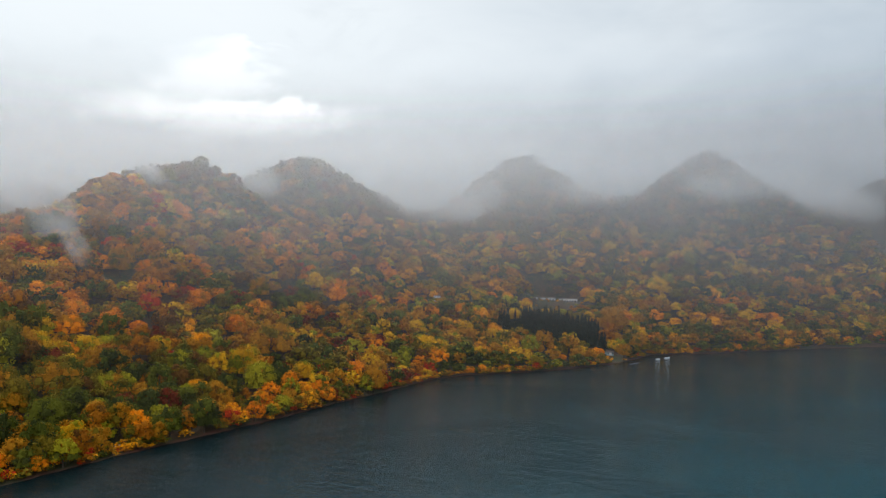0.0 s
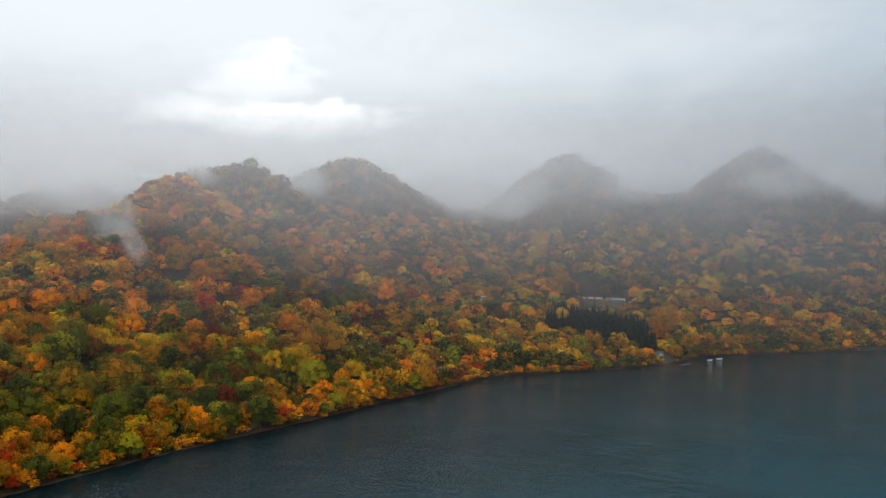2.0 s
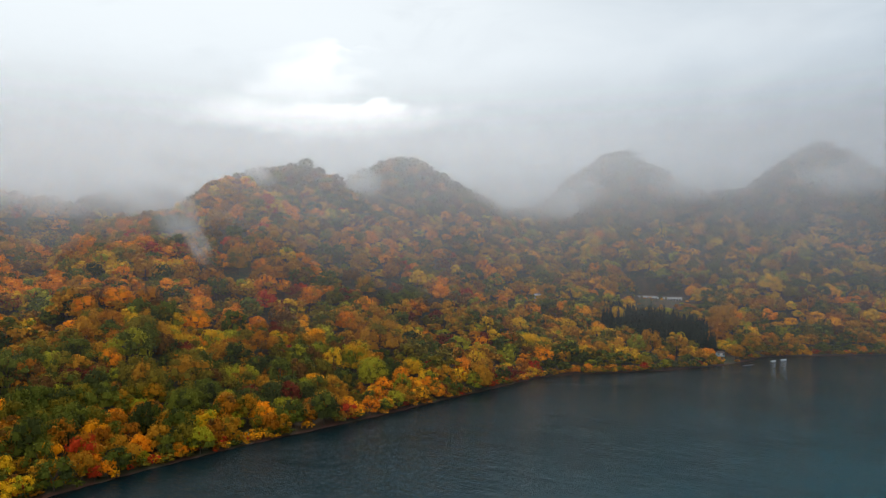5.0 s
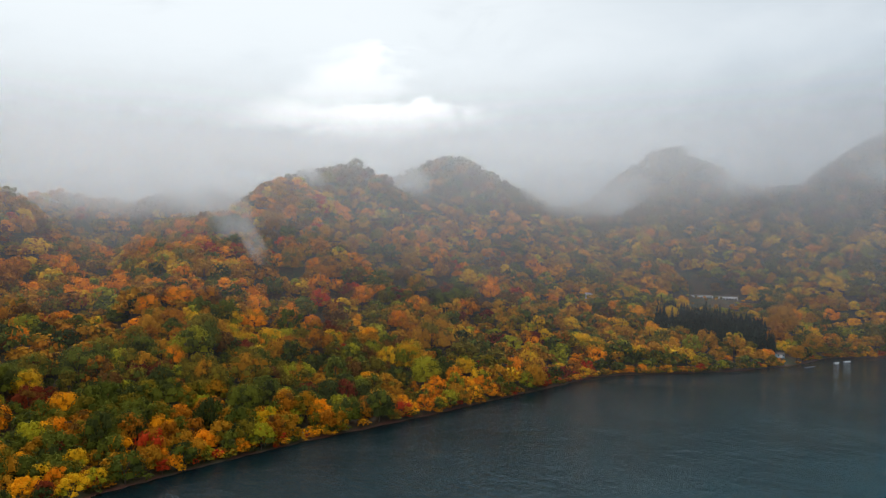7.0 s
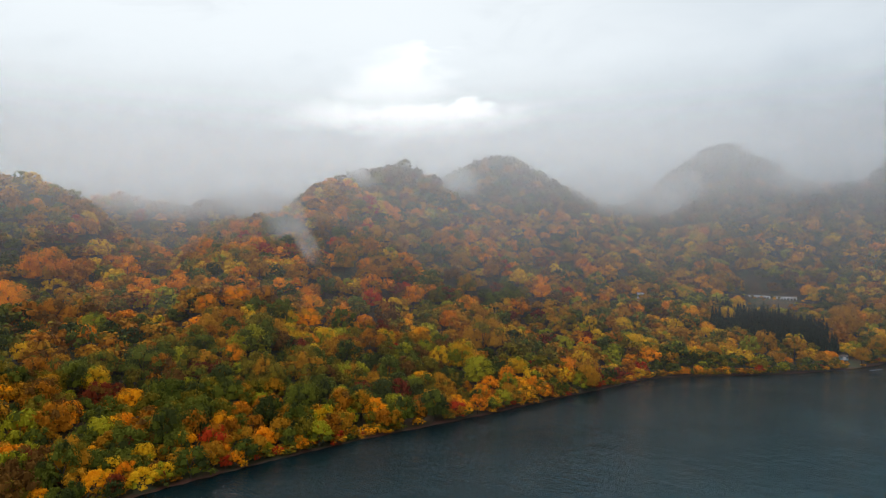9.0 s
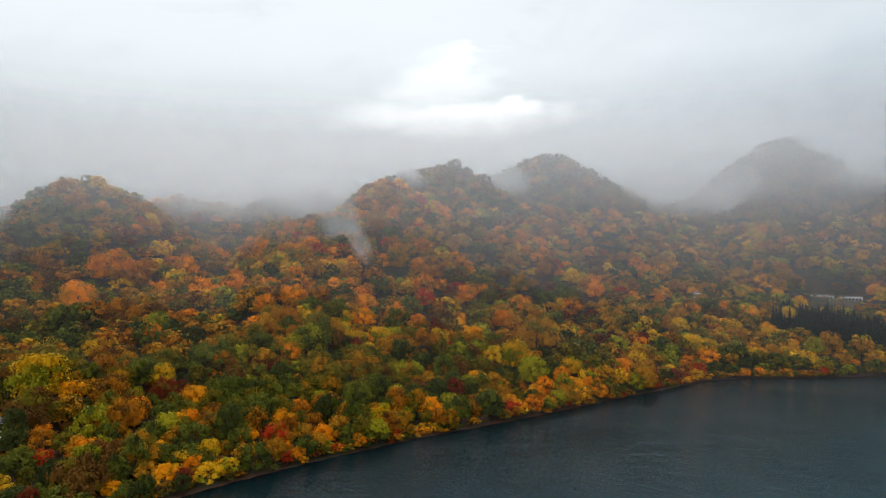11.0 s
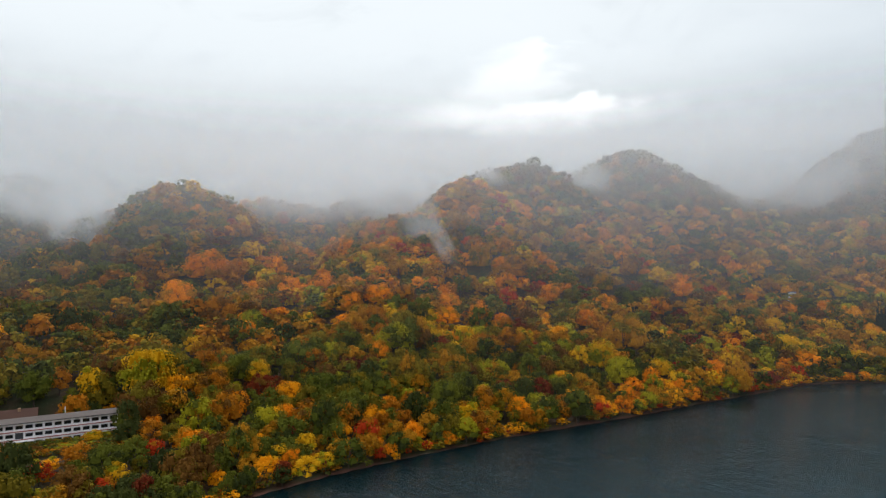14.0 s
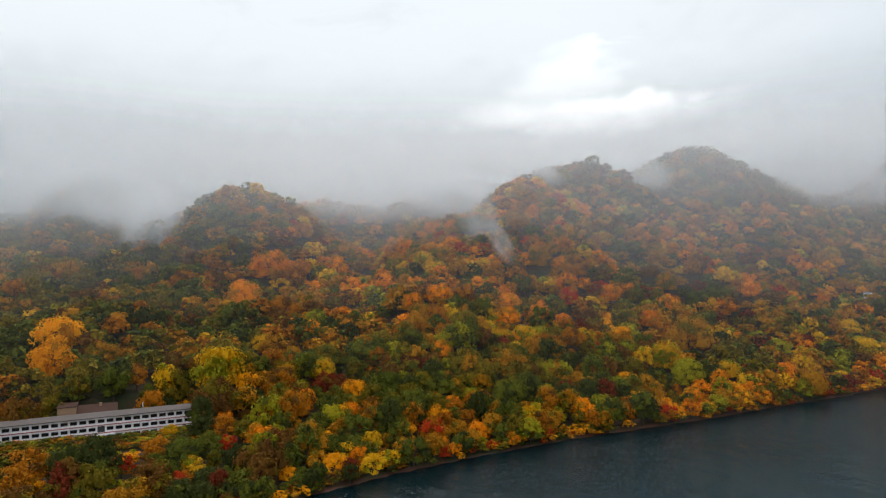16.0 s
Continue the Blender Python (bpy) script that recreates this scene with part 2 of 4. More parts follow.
def water_material():
    m, n = material("lake_water")
    at = n.add("ShaderNodeNewGeometry").outputs["Position"]
    turned = n.add("ShaderNodeVectorRotate")
    turned.rotation_type = "Z_AXIS"
    n.link(at, turned.inputs["Vector"])
    turned.inputs["Angle"].default_value = radians(28)
    long = n.scaled(turned.outputs[0], 0.35, 1.0, 1.0)
    small, mid = n.noise(long, 0.95, 4, 0.6, 0.5), n.noise(long, 0.16, 3, 0.5, 0.3)
    gust = n.ramp(n.noise(at, 0.012, 4, 0.6, 0.6), 0.35, 0.7)
    wave = n.math("ADD", n.math("MULTIPLY", small, n.math("ADD", n.math("MULTIPLY", gust, 0.7), 0.3)), n.math("MULTIPLY", mid, 0.9))
    known = n.add("ShaderNodeAttribute")
    known.attribute_name = "offshore"
    offshore = known.outputs["Fac"]
    wave = n.math("MULTIPLY", wave, n.math("ADD", n.math("MULTIPLY", offshore, 0.2), 0.8))
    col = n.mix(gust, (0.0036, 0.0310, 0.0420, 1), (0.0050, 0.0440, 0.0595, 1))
    # the wooded bank's dark reflection is painted into the colour near the shore
    col = n.mix(offshore, (0.0018, 0.0085, 0.0105, 1), col)
    p = surface(n, col, n.math("ADD", n.math("MULTIPLY", gust, 0.04), 0.07), wave, 0.8, 1.0, specular=0.185)
    p.inputs["IOR"].default_value = 1.33
    finish(n, p)
    return m


# ---- helpers for things ----
def mesh_object(name, verts, faces, mats, parent=None, index=None):
    me = bpy.data.meshes.new(name)
    me.from_pydata([tuple(v) for v in verts], [], [tuple(f) for f in faces])
    for m in mats:
        me.materials.append(m)
    if index is not None:
        me.polygons.foreach_set("material_index", np.asarray(index, np.int32))
    me.update()
    ob = new(name, me)
    ob.parent = parent
    return ob


def quad_mesh(name, verts, counts, mats, index):
    """A mesh from a block of vertices in which every face has its own corners: counts per face (3 or 4)."""
    me = bpy.data.meshes.new(name)
    total = len(verts)
    me.vertices.add(total)
    me.vertices.foreach_set("co", np.ascontiguousarray(verts, np.float32).ravel())
    me.loops.add(total)
    me.loops.foreach_set("vertex_index", np.arange(total, dtype=np.int32))
    me.polygons.add(len(counts))
    starts = np.concatenate([[0], np.cumsum(counts)[:-1]]).astype(np.int32)
    me.polygons.foreach_set("loop_start", starts)
    me.polygons.foreach_set("loop_total", np.asarray(counts, np.int32))
    for m in mats:
        me.materials.append(m)
    me.polygons.foreach_set("material_index", np.asarray(index, np.int32))
    me.update(calc_edges=True)
    return me


def part(name, bm, mat, parent, label=""):
    me = bpy.data.meshes.new(name)
    bm.to_mesh(me)
    bm.free()
    me.materials.append(mat)
    ob = new(name, me)
    ob.parent = parent
    return tagged(ob, label) if label else ob


def box(bm, x0, y0, z0, x1, y1, z1, bevel=0.0):
    made = bmesh.ops.create_cube(bm, size=1.0, matrix=Matrix.Translation(((x0 + x1) / 2, (y0 + y1) / 2, (z0 + z1) / 2))
                                 @ Matrix.Diagonal((x1 - x0, y1 - y0, z1 - z0, 1)))
    if bevel:
        edges = {e for v in made["verts"] for e in v.link_edges}
        bmesh.ops.bevel(bm, geom=list(edges), offset=bevel, segments=1, affect="EDGES")
    return bm


# ---- ground and water ----
def build_ground():
    # fine steps near the shore, coarser far away
    xs = np.concatenate([np.arange(-4000, -1000, 150), np.arange(-1000, -540, 12), np.arange(-540, 240, 4.5), np.arange(240, 840, 11), np.arange(840, 4001, 150)])
    ys = np.concatenate([np.arange(-2500, -150, 150), np.arange(-150, 80, 10), np.arange(80, 850, 4.5), np.arange(850, 1500, 13), np.arange(1500, 4001, 150)])
    gx, gy = np.meshgrid(xs, ys)
    gz = ground_height(gx, gy)
    w, h = len(xs), len(ys)
    verts = np.stack([gx.ravel(), gy.ravel(), gz.ravel()], 1)
    i = (np.arange(h - 1)[:, None] * w + np.arange(w - 1)[None]).ravel()
    me = bpy.data.meshes.new("ground")
    me.vertices.add(len(verts))
    me.vertices.foreach_set("co", verts.astype(np.float32).ravel())
    faces = np.stack([i, i + 1, i + w + 1, i + w], 1).astype(np.int32)
    me.loops.add(faces.size)
    me.loops.foreach_set("vertex_index", faces.ravel())
    me.polygons.add(len(faces))
    me.polygons.foreach_set("loop_start", np.arange(0, faces.size, 4, dtype=np.int32))
    me.polygons.foreach_set("loop_total", np.full(len(faces), 4, np.int32))
    me.polygons.foreach_set("use_smooth", np.ones(len(faces), bool))
    me.materials.append(ground_material())
    me.update(calc_edges=True)
    tagged(new("ground", me), "steep wooded hillside with leaf litter and a gravel shore", "ground", kind="structure")


build_ground()


def build_water():
    """One level sheet; each corner knows how far off the bank it lies, for calmer waves and the painted reflection."""
    xs = np.concatenate([np.arange(-4200, -600, 600), np.arange(-600, 600, 10), np.arange(600, 4201, 600)])
    ys = np.concatenate([np.arange(-4200, -100, 600), np.arange(-100, 700, 10), np.arange(700, 4201, 500)])
    gx, gy = np.meshgrid(xs, ys)
    w, h = len(xs), len(ys)
    me = bpy.data.meshes.new("water")
    i = (np.arange(h - 1)[:, None] * w + np.arange(w - 1)[None]).ravel()
    me.from_pydata(np.stack([gx.ravel(), gy.ravel(), 0 * gx.ravel()], 1).tolist(), [], np.stack([i, i + 1, i + w + 1, i + w], 1).tolist())
    offshore = me.attributes.new("offshore", "FLOAT", "POINT")
    offshore.data.foreach_set("value", np.clip((-shore_distance(gx, gy).ravel() - 8) / 230, 0.0, 1.0).astype(np.float32))
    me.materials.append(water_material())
    me.update()
    return new("water", me)


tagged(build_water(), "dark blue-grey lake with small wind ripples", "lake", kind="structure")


# ---- trees ----
def crown(seed, lobes, leaves_, size, tall=1.0, ragged=0.0, dense=4):
    """A domed broadleaf crown about 1 wide and 1 high above the ground at 0, of flattened leafy boughs one above the other:
    the corners of its leaf clumps (n, 4, 3) and each clump's bough."""
    rng = np.random.RandomState(seed)
    centres, radii = [], []
    for k in range(lobes):
        h = 1 - (k + 0.5) / lobes * 1.75
        a = k * 2.4 + rng.uniform(-0.5, 0.5)
        r = rng.uniform(0.15, 0.235) * (1.08 if h < 0 else 1.0)
        out = math.sqrt(max(0.03, 1 - h * h)) * (0.5 - r * 0.85) * rng.uniform(0.82, 1.10 + ragged)
        top = 0.46 if h > 0 else 0.40
        centres.append((out * math.cos(a), out * math.sin(a), 0.52 + (top - r * 0.62) * h * min(tall, 1.12) + rng.uniform(-0.04, 0.04)))
        radii.append(r)
    centres, radii = np.array(centres), np.array(radii)
    flat = np.array((1.0, 1.0, 0.72))
    per = leaves_ * 3 // lobes
    d = rng.normal(size=(lobes, per, 3))
    d /= np.linalg.norm(d, axis=2, keepdims=True)
    jit = rng.uniform(0.90 - 0.22 * ragged, 1.08 + 0.15 * ragged, (lobes, per, 1))
    place = (centres[:, None] + d * flat * radii[:, None, None] * jit).reshape(-1, 3)
    which = np.repeat(np.arange(lobes), per)
    d = d.reshape(-1, 3)
    gap = np.linalg.norm((place[:, None] - centres[None]) / flat, axis=2) / radii[None]
    gap[np.arange(len(place)), which] = 9
    outward = ((place - (0, 0, 0.45)) * d).sum(1)
    ok = (gap.min(1) > 0.82) & (d[:, 2] > -0.55) & (place[:, 2] > 0.03) & (outward > -0.06)
    some = rng.permutation(np.flatnonzero(ok))[:leaves_]
    place, d, which = place[some], d[some], which[some]
    n = len(place)
    face = d / flat + rng.normal(scale=0.34, size=d.shape) + (0, 0, 0.25)
    face /= np.linalg.norm(face, axis=1, keepdims=True)
    side = np.cross(face, rng.normal(size=d.shape))
    side /= np.linalg.norm(side, axis=1, keepdims=True)
    up = np.cross(face, side)
    s = size * rng.uniform(0.55, 1.4, (n, 1))
    corners = [place + s * (side * a + up * b) + face * s * c
               for a, b, c in ((-0.70, -0.30, -0.2), (0.25, -0.60, 0.08), (0.72, 0.25, -0.2), (-0.25, 0.62, 0.1))]
    # the dense inside of each bough
    core = []
    for c, r in zip(centres, radii):
        a0 = rng.uniform(0, 1.5)
        for k in range(dense):
            a, b = a0 + k * 1.571, a0 + (k + 1) * 1.571
            q = 0.62 * r
            core.append([c + (q * math.cos(a), q * math.sin(a), -0.35 * r), c + (q * math.cos(b), q * math.sin(b), -0.35 * r),
                         c + (0.6 * q * math.cos(b), 0.6 * q * math.sin(b), 0.45 * r), c + (0.6 * q * math.cos(a), 0.6 * q * math.sin(a), 0.45 * r)])
    corners = np.concatenate([np.stack(corners, 1), np.array(core).reshape(-1, 4, 3)])
    return corners, np.concatenate([which, np.repeat(np.arange(lobes), dense)])


def fir_crown(seed, tiers, per, size):
    """A pointed conifer: drooping sprays in tiers."""
    rng = np.random.RandomState(seed)
    blocks, which = [], []
    for k in range(tiers):
        h = k / (tiers - 1)
        r = 0.40 * (1 - h) + 0.03
        a = rng.uniform(0, 6.283, per)
        q = r * rng.uniform(0.5, 1.1, per)
        place = np.stack([q * np.cos(a), q * np.sin(a), 0.10 + 0.9 * h - q * 0.3 + rng.uniform(-0.03, 0.03, per)], 1)
        out = np.stack([np.cos(a), np.sin(a), -0.55 + 0 * a], 1)
        side = np.stack([-np.sin(a), np.cos(a), 0 * a], 1)
        s = size * rng.uniform(0.7, 1.2, (per, 1)) * (0.5 + 0.7 * (1 - h))
        blocks.append(np.stack([place - s * out, place + s * side * 0.6, place + s * out * 1.1, place - s * side * 0.6], 1))
        which += [k] * per
    return np.concatenate(blocks), np.array(which)


SHAPES = ((1.0, 0.0), (1.0, 0.25), (1.35, 0.1), (0.9, 0.0), (1.2, 0.45), (1.0, 0.1), (1.45, 0.2), (1.1, 0.6))
NEAR = [crown(11 + k, 15 + k % 5, 660, 0.043, tall, ragged, 3) for k, (tall, ragged) in enumerate(SHAPES)]
BROAD = [crown(131 + k, 26 + k % 4, 1700, 0.026, tall, ragged, 3) for k, (tall, ragged) in enumerate(SHAPES[:5])]
MID = [crown(41 + k, 12 + k % 4, 170, 0.090, tall, ragged, 2) for k, (tall, ragged) in enumerate(SHAPES)]
FAR = [crown(71 + k, 9, 62, 0.142, 1.0, 0.1, 0) for k in range(6)]
BEHIND = [crown(101 + k, 6, 15, 0.28, 1.0, 0.1, 0) for k in range(3)]
SHRUB = [crown(81 + k, 7, 84, 0.12, 0.9, 0.2, 0) for k in range(6)]
FIRS = [fir_crown(91 + k, 11, 16, 0.13) for k in range(4)]

# trees that stand out, by leaf colour: place on the plan and width of the crown (m)
NOTED = {
    "gold": [(-358, 185, 21.9), (-335, 168, 17.6), (-245, 142, 6.8), (-199, 171, 6.3), (-234, 215, 7.3), (-224, 243, 12.5), (-216, 221, 8.4), (-207, 201, 7.8), (-190, 185, 9.2), (-182, 246, 9.8), (-104, 336, 7.2), (-77, 377, 10.4), (-63, 361, 9.0), (-156, 414, 10.7), (-142, 399, 13.6), (-126, 349, 10.4), (-116, 330, 11.2), (-281, 196, 8.8), (-252, 113, 7.1), (-258, 210, 10.0), (-184, 224, 8.8), (2, 581, 14.4), (42, 561, 12.9), (28, 515, 11.9), (83, 671, 11.0), (63, 664, 12.0), (15, 610, 8.1), (56, 535, 8.8), (88, 541, 7.9), (154, 727, 13.0), (224, 652, 10.4), (259, 648, 13.4), (67, 537, 7.5)],
    "yellow": [(-271, 206, 21.5), (-290, 252, 10.3), (-203, 338, 12.8), (-186, 355, 14.7), (-112, 380, 15.7), (-83, 406, 12.9), (-253, 165, 9.7), (-226, 152, 9.8), (-179, 194, 8.3), (-80, 339, 8.1), (-367, 256, 8.2), (-21, 537, 15.2), (-16, 503, 14.2), (-1, 509, 11.8), (35, 653, 14.0), (65, 616, 12.6), (223, 705, 18.1), (188, 669, 12.9), (327, 745, 11.8)],
    "ochre": [(-190, 230, 9.5), (-143, 281, 10.7), (-108, 428, 24.3), (-174, 306, 17.1), (-33, 404, 15.0), (-160, 255, 10.9), (-110, 343, 10.3), (-330, 189, 13.2), (-196, 183, 8.2), (-169, 221, 8.9), (-41, 440, 11.2), (156, 625, 27.8), (190, 745, 10.8), (218, 672, 16.2), (170, 583, 15.9), (270, 628, 15.9), (75, 533, 9.6), (148, 554, 12.5)],
    "orange": [(-247, 186, 7.8), (-226, 184, 10.9), (-217, 230, 9.4), (-373, 346, 23.8), (-356, 303, 21.5), (-243, 357, 15.8), (-253, 341, 13.8), (-203, 370, 13.8), (-162, 448, 15.4), (-91, 333, 10.3), (-148, 251, 5.9), (-163, 247, 8.6), (-282, 281, 11.2), (-69, 384, 10.2), (93, 526, 6.8), (112, 570, 8.3), (338, 694, 10.9)],
    "rust": [(-239, 148, 9.9), (-181, 258, 9.6), (-318, 297, 16.9), (-174, 353, 12.8), (-245, 218, 13.8), (-125, 433, 14.3)],
    "red": [(-230, 171, 8.4), (-223, 168, 4.1), (-213, 233, 5.0), (-96, 319, 9.0), (-241, 136, 6.8), (-164, 222, 5.3), (-69, 349, 4.9), (-183, 422, 13.5), (-76, 426, 5.0), (-161, 282, 3.7), (74, 491, 6.4)],
    "green": [(-267, 144, 11.3), (-232, 153, 12.7), (-152, 225, 9.2), (-243, 274, 19.2), (-213, 255, 13.8), (-169, 209, 11.1), (-109, 312, 13.7), (-164, 283, 15.9), (-194, 270, 13.4), (-91, 380, 15.3), (-253, 242, 13.6), (-144, 304, 13.6)],
    "lime": [(-140, 257, 9.9), (-99, 369, 16.8), (-76, 346, 9.9), (-205, 309, 18.1), (-292, 297, 13.1), (-41, 403, 10.9), (-134, 383, 11.7)],
    "fir": [(134, 586, 7.4), (139, 582, 7.4)],
    "brown": [(-256, 191, 17.0), (-250, 222, 13.4)],
    "maroon": [(-240, 242, 11.8), (-217, 282, 11.2), (-171, 444, 12.0), (-209, 290, 11.0), (-175, 431, 9.0), (-251, 129, 9.5)],
    "dark": [(-137, 318, 12.8), (-266, 117, 14.0)],
    "olive": [(-206, 318, 18.0), (-150, 466, 13.0), (-138, 477, 13.0)],
}
# more of them among these, seen best from further along
for kind, spots in (
        ("rust", [(-239, 178, 9.5), (-208, 234, 10.8), (-230, 365, 15.7), (-232, 332, 13.0), (-188, 454, 17.0), (-160, 360, 12.5), (-254, 109, 10.0)]),
        ("green", [(-222, 222, 10.9), (-162, 298, 14.0), (-121, 303, 13.0), (-225, 296, 13.2), (-197, 250, 11.2), (-124, 329, 12.0), (-114, 492, 15.0), (-103, 505, 15.0), (-257, 137, 10.5)]),
        ("orange", [(-135, 444, 13.7), (-212, 393, 14.6), (-177, 394, 10.0), (-183, 262, 8.0), (-155, 281, 9.0), (-61, 376, 9.0), (-55, 433, 10.9), (-200, 455, 11.8)]),
        ("ochre", [(-140, 296, 12.0), (-135, 498, 14.4), (-78, 583, 14.0), (-66, 596, 14.0), (-211, 443, 16.0)]),
        ("yellow", [(-118, 410, 15.0), (-248, 249, 13.0)]),
        ("lime", [(-141, 366, 13.5), (-265, 127, 8.0)]),
        ("gold", [(-160, 426, 10.5)]),
        ("red", [(-165, 252, 6.0), (-187, 243, 4.3), (-171, 455, 9.0), (-54, 459, 6.9)])):
    NOTED[kind] = NOTED[kind] + spots


def scatter(x0, x1, y0, y1, step, seed, keep, apart=0.46):
    rng = np.random.RandomState(seed)
    gx, gy = np.meshgrid(np.arange(x0, x1, step), np.arange(y0, y1, step))
    gx = gx + (np.arange(gx.shape[0])[:, None] % 2) * step * 0.5
    x = (gx + rng.uniform(-0.40, 0.40, gx.shape) * step).ravel()
    y = (gy + rng.uniform(-0.40, 0.40, gx.shape) * step).ravel()
    d = shore_distance(x, y)
    ok = keep(x, y, d)
    x, y, d = x[ok], y[ok], d[ok]
    # room for the trees that stand out
    free = np.ones(len(x), bool)
    for spots in NOTED.values():
        for px, py, w in spots:
            free &= np.hypot(x - px, y - py) > w * apart + 2.2 * apart
    return x[free], y[free], d[free]


def behind_ridge(x, y):
    """Which trees stand out of sight of the lake, behind a ridge or down its far side."""
    top = ground_height(x, y) + 15.0
    out = np.ones(len(x), bool)
    for ex, ey in ((0.0, 0.0), (-34.0, -9.0)):
        clear = np.ones(len(x), bool)
        for u in np.linspace(0.4, 0.98, 30):
            clear &= ground_height(ex + u * (x - ex), ey + u * (y - ey)) < 81 + u * (top - 81)
        out &= ~clear
    return out


def fir_stand(x, y):
    """The planted conifers above the landing."""
    return (np.abs(x - 96 - (y - 605) * 0.15) < 44) & (np.abs(y - 602) < 42)


def clear_of_things(x, y):
    """Where no tree may stand: the lodges, their drives and the landing."""
    u, v = lodge_frame(x, y)
    ok = ~((u > -48) & (u < 44) & (v > -5) & (v < 12))
    ok &= ~((u > -12) & (u < 18) & (v >= 12) & (v < 26))
    ok &= ~((np.abs(x - 120) < 26) & (y > 713) & (y < 736))
    ok &= ~((np.abs(x - 139) < 7) & (y > 505) & (y < 570))
    ok &= ~fir_stand(x, y)
    return ok


def room_above(x, y):
    """How high a tree may grow: in front of the houses they are kept low for the view of the lake."""
    ground = ground_height(x, y)
    u, v = lodge_frame(x, y)
    top = np.where((u > -52) & (u < 41) & (v > -42) & (v < 0), 12.3 + 0.22 * v + 1.3 * np.sin(u * 0.37) + np.clip(-u - 18, 0, 14) * 0.12, 1e3)
    top = np.where((np.abs(x - 120) < 32) & (y > 640) & (y < 722), np.minimum(top, 37.0 - (715 - y) * 0.10), top)
    return np.maximum(top - ground, 2.2)


SHORE_MIX = (("gold", 0.09), ("yellow", 0.08), ("orange", 0.10), ("ochre", 0.16), ("lime", 0.08), ("olive", 0.15), ("green", 0.14), ("rust", 0.09), ("dark", 0.06), ("red", 0.03), ("maroon", 0.02))
WET_MIX = (("green", 0.23), ("olive", 0.22), ("dark", 0.13), ("lime", 0.06), ("ochre", 0.12), ("brown", 0.07), ("rust", 0.09), ("maroon", 0.05), ("yellow", 0.03))
DRY_MIX = (("rust", 0.17), ("orange", 0.20), ("ochre", 0.26), ("olive", 0.14), ("brown", 0.04), ("red", 0.025), ("maroon", 0.015), ("yellow", 0.07), ("green", 0.08))
SHADE_MIX = (("green", 0.25), ("dark", 0.20), ("brown", 0.19), ("rust", 0.08), ("olive", 0.15), ("maroon", 0.07), ("lime", 0.03), ("ochre", 0.02), ("red", 0.01))
LEFT_MIX = (("olive", 0.27), ("green", 0.23), ("dark", 0.12), ("brown", 0.12), ("ochre", 0.11), ("rust", 0.12), ("yellow", 0.03))
FAR_MIX = (("ochre", 0.24), ("olive", 0.22), ("brown", 0.08), ("yellow", 0.12), ("green", 0.12), ("rust", 0.06), ("orange", 0.04), ("lime", 0.06), ("gold", 0.04), ("dark", 0.02))
HIGH_MIX = (("brown", 0.42), ("rust", 0.12), ("olive", 0.22), ("maroon", 0.08), ("dark", 0.10), ("ochre", 0.06))
FAR_SHORE_MIX = (("ochre", 0.16), ("olive", 0.25), ("green", 0.18), ("dark", 0.06), ("lime", 0.08), ("yellow", 0.08), ("gold", 0.08), ("orange", 0.05), ("brown", 0.05), ("red", 0.01))


def choose_colours(x, y, d, seed):
    """Which kind each tree is: bright maples and elms by the water, rust and oak on the slopes, green in the hollows."""
    rng = np.random.RandomState(seed)
    hollow = swell(x, y, 110, 21) + 0.6 * swell(x, y, 45, 22)
    height = ground_height(x, y)
    u = rng.uniform(size=len(x))
    dry = (hollow * 0.55 + (height - 34) / 34 + rng.normal(scale=0.35, size=len(x))) > 0
    kinds = []
    for i in range(len(x)):
        if y[i] < 188 and d[i] < 60:
            mix = SHADE_MIX
        elif (x[i] < -265 and y[i] < 272 and d[i] > 60) or (x[i] < -331 and y[i] < 313 - (331 + x[i]) * 0.664):
            mix = LEFT_MIX
        elif d[i] < 26 + 8 * hollow[i]:
            mix = FAR_SHORE_MIX if x[i] > 40 else SHORE_MIX
        elif y[i] > 600 and height[i] > 118 + 8 * hollow[i]:
            mix = HIGH_MIX
        elif x[i] > -60 + rng.normal() * 40:
            mix = FAR_MIX
        else:
            mix = DRY_MIX if dry[i] else WET_MIX
        total, k = 0.0, 0
        while k < len(mix) - 1 and total + mix[k][1] < u[i]:
            total += mix[k][1]
            k += 1
        kinds.append(mix[k][0])
    return kinds


SECOND = {"gold": "ochre", "yellow": "lime", "lime": "green", "orange": "ochre", "rust": "brown", "red": "rust", "maroon": "brown", "ochre": "olive",
          "olive": "green", "green": "dark", "dark": "green", "brown": "olive", "fir": "fir"}


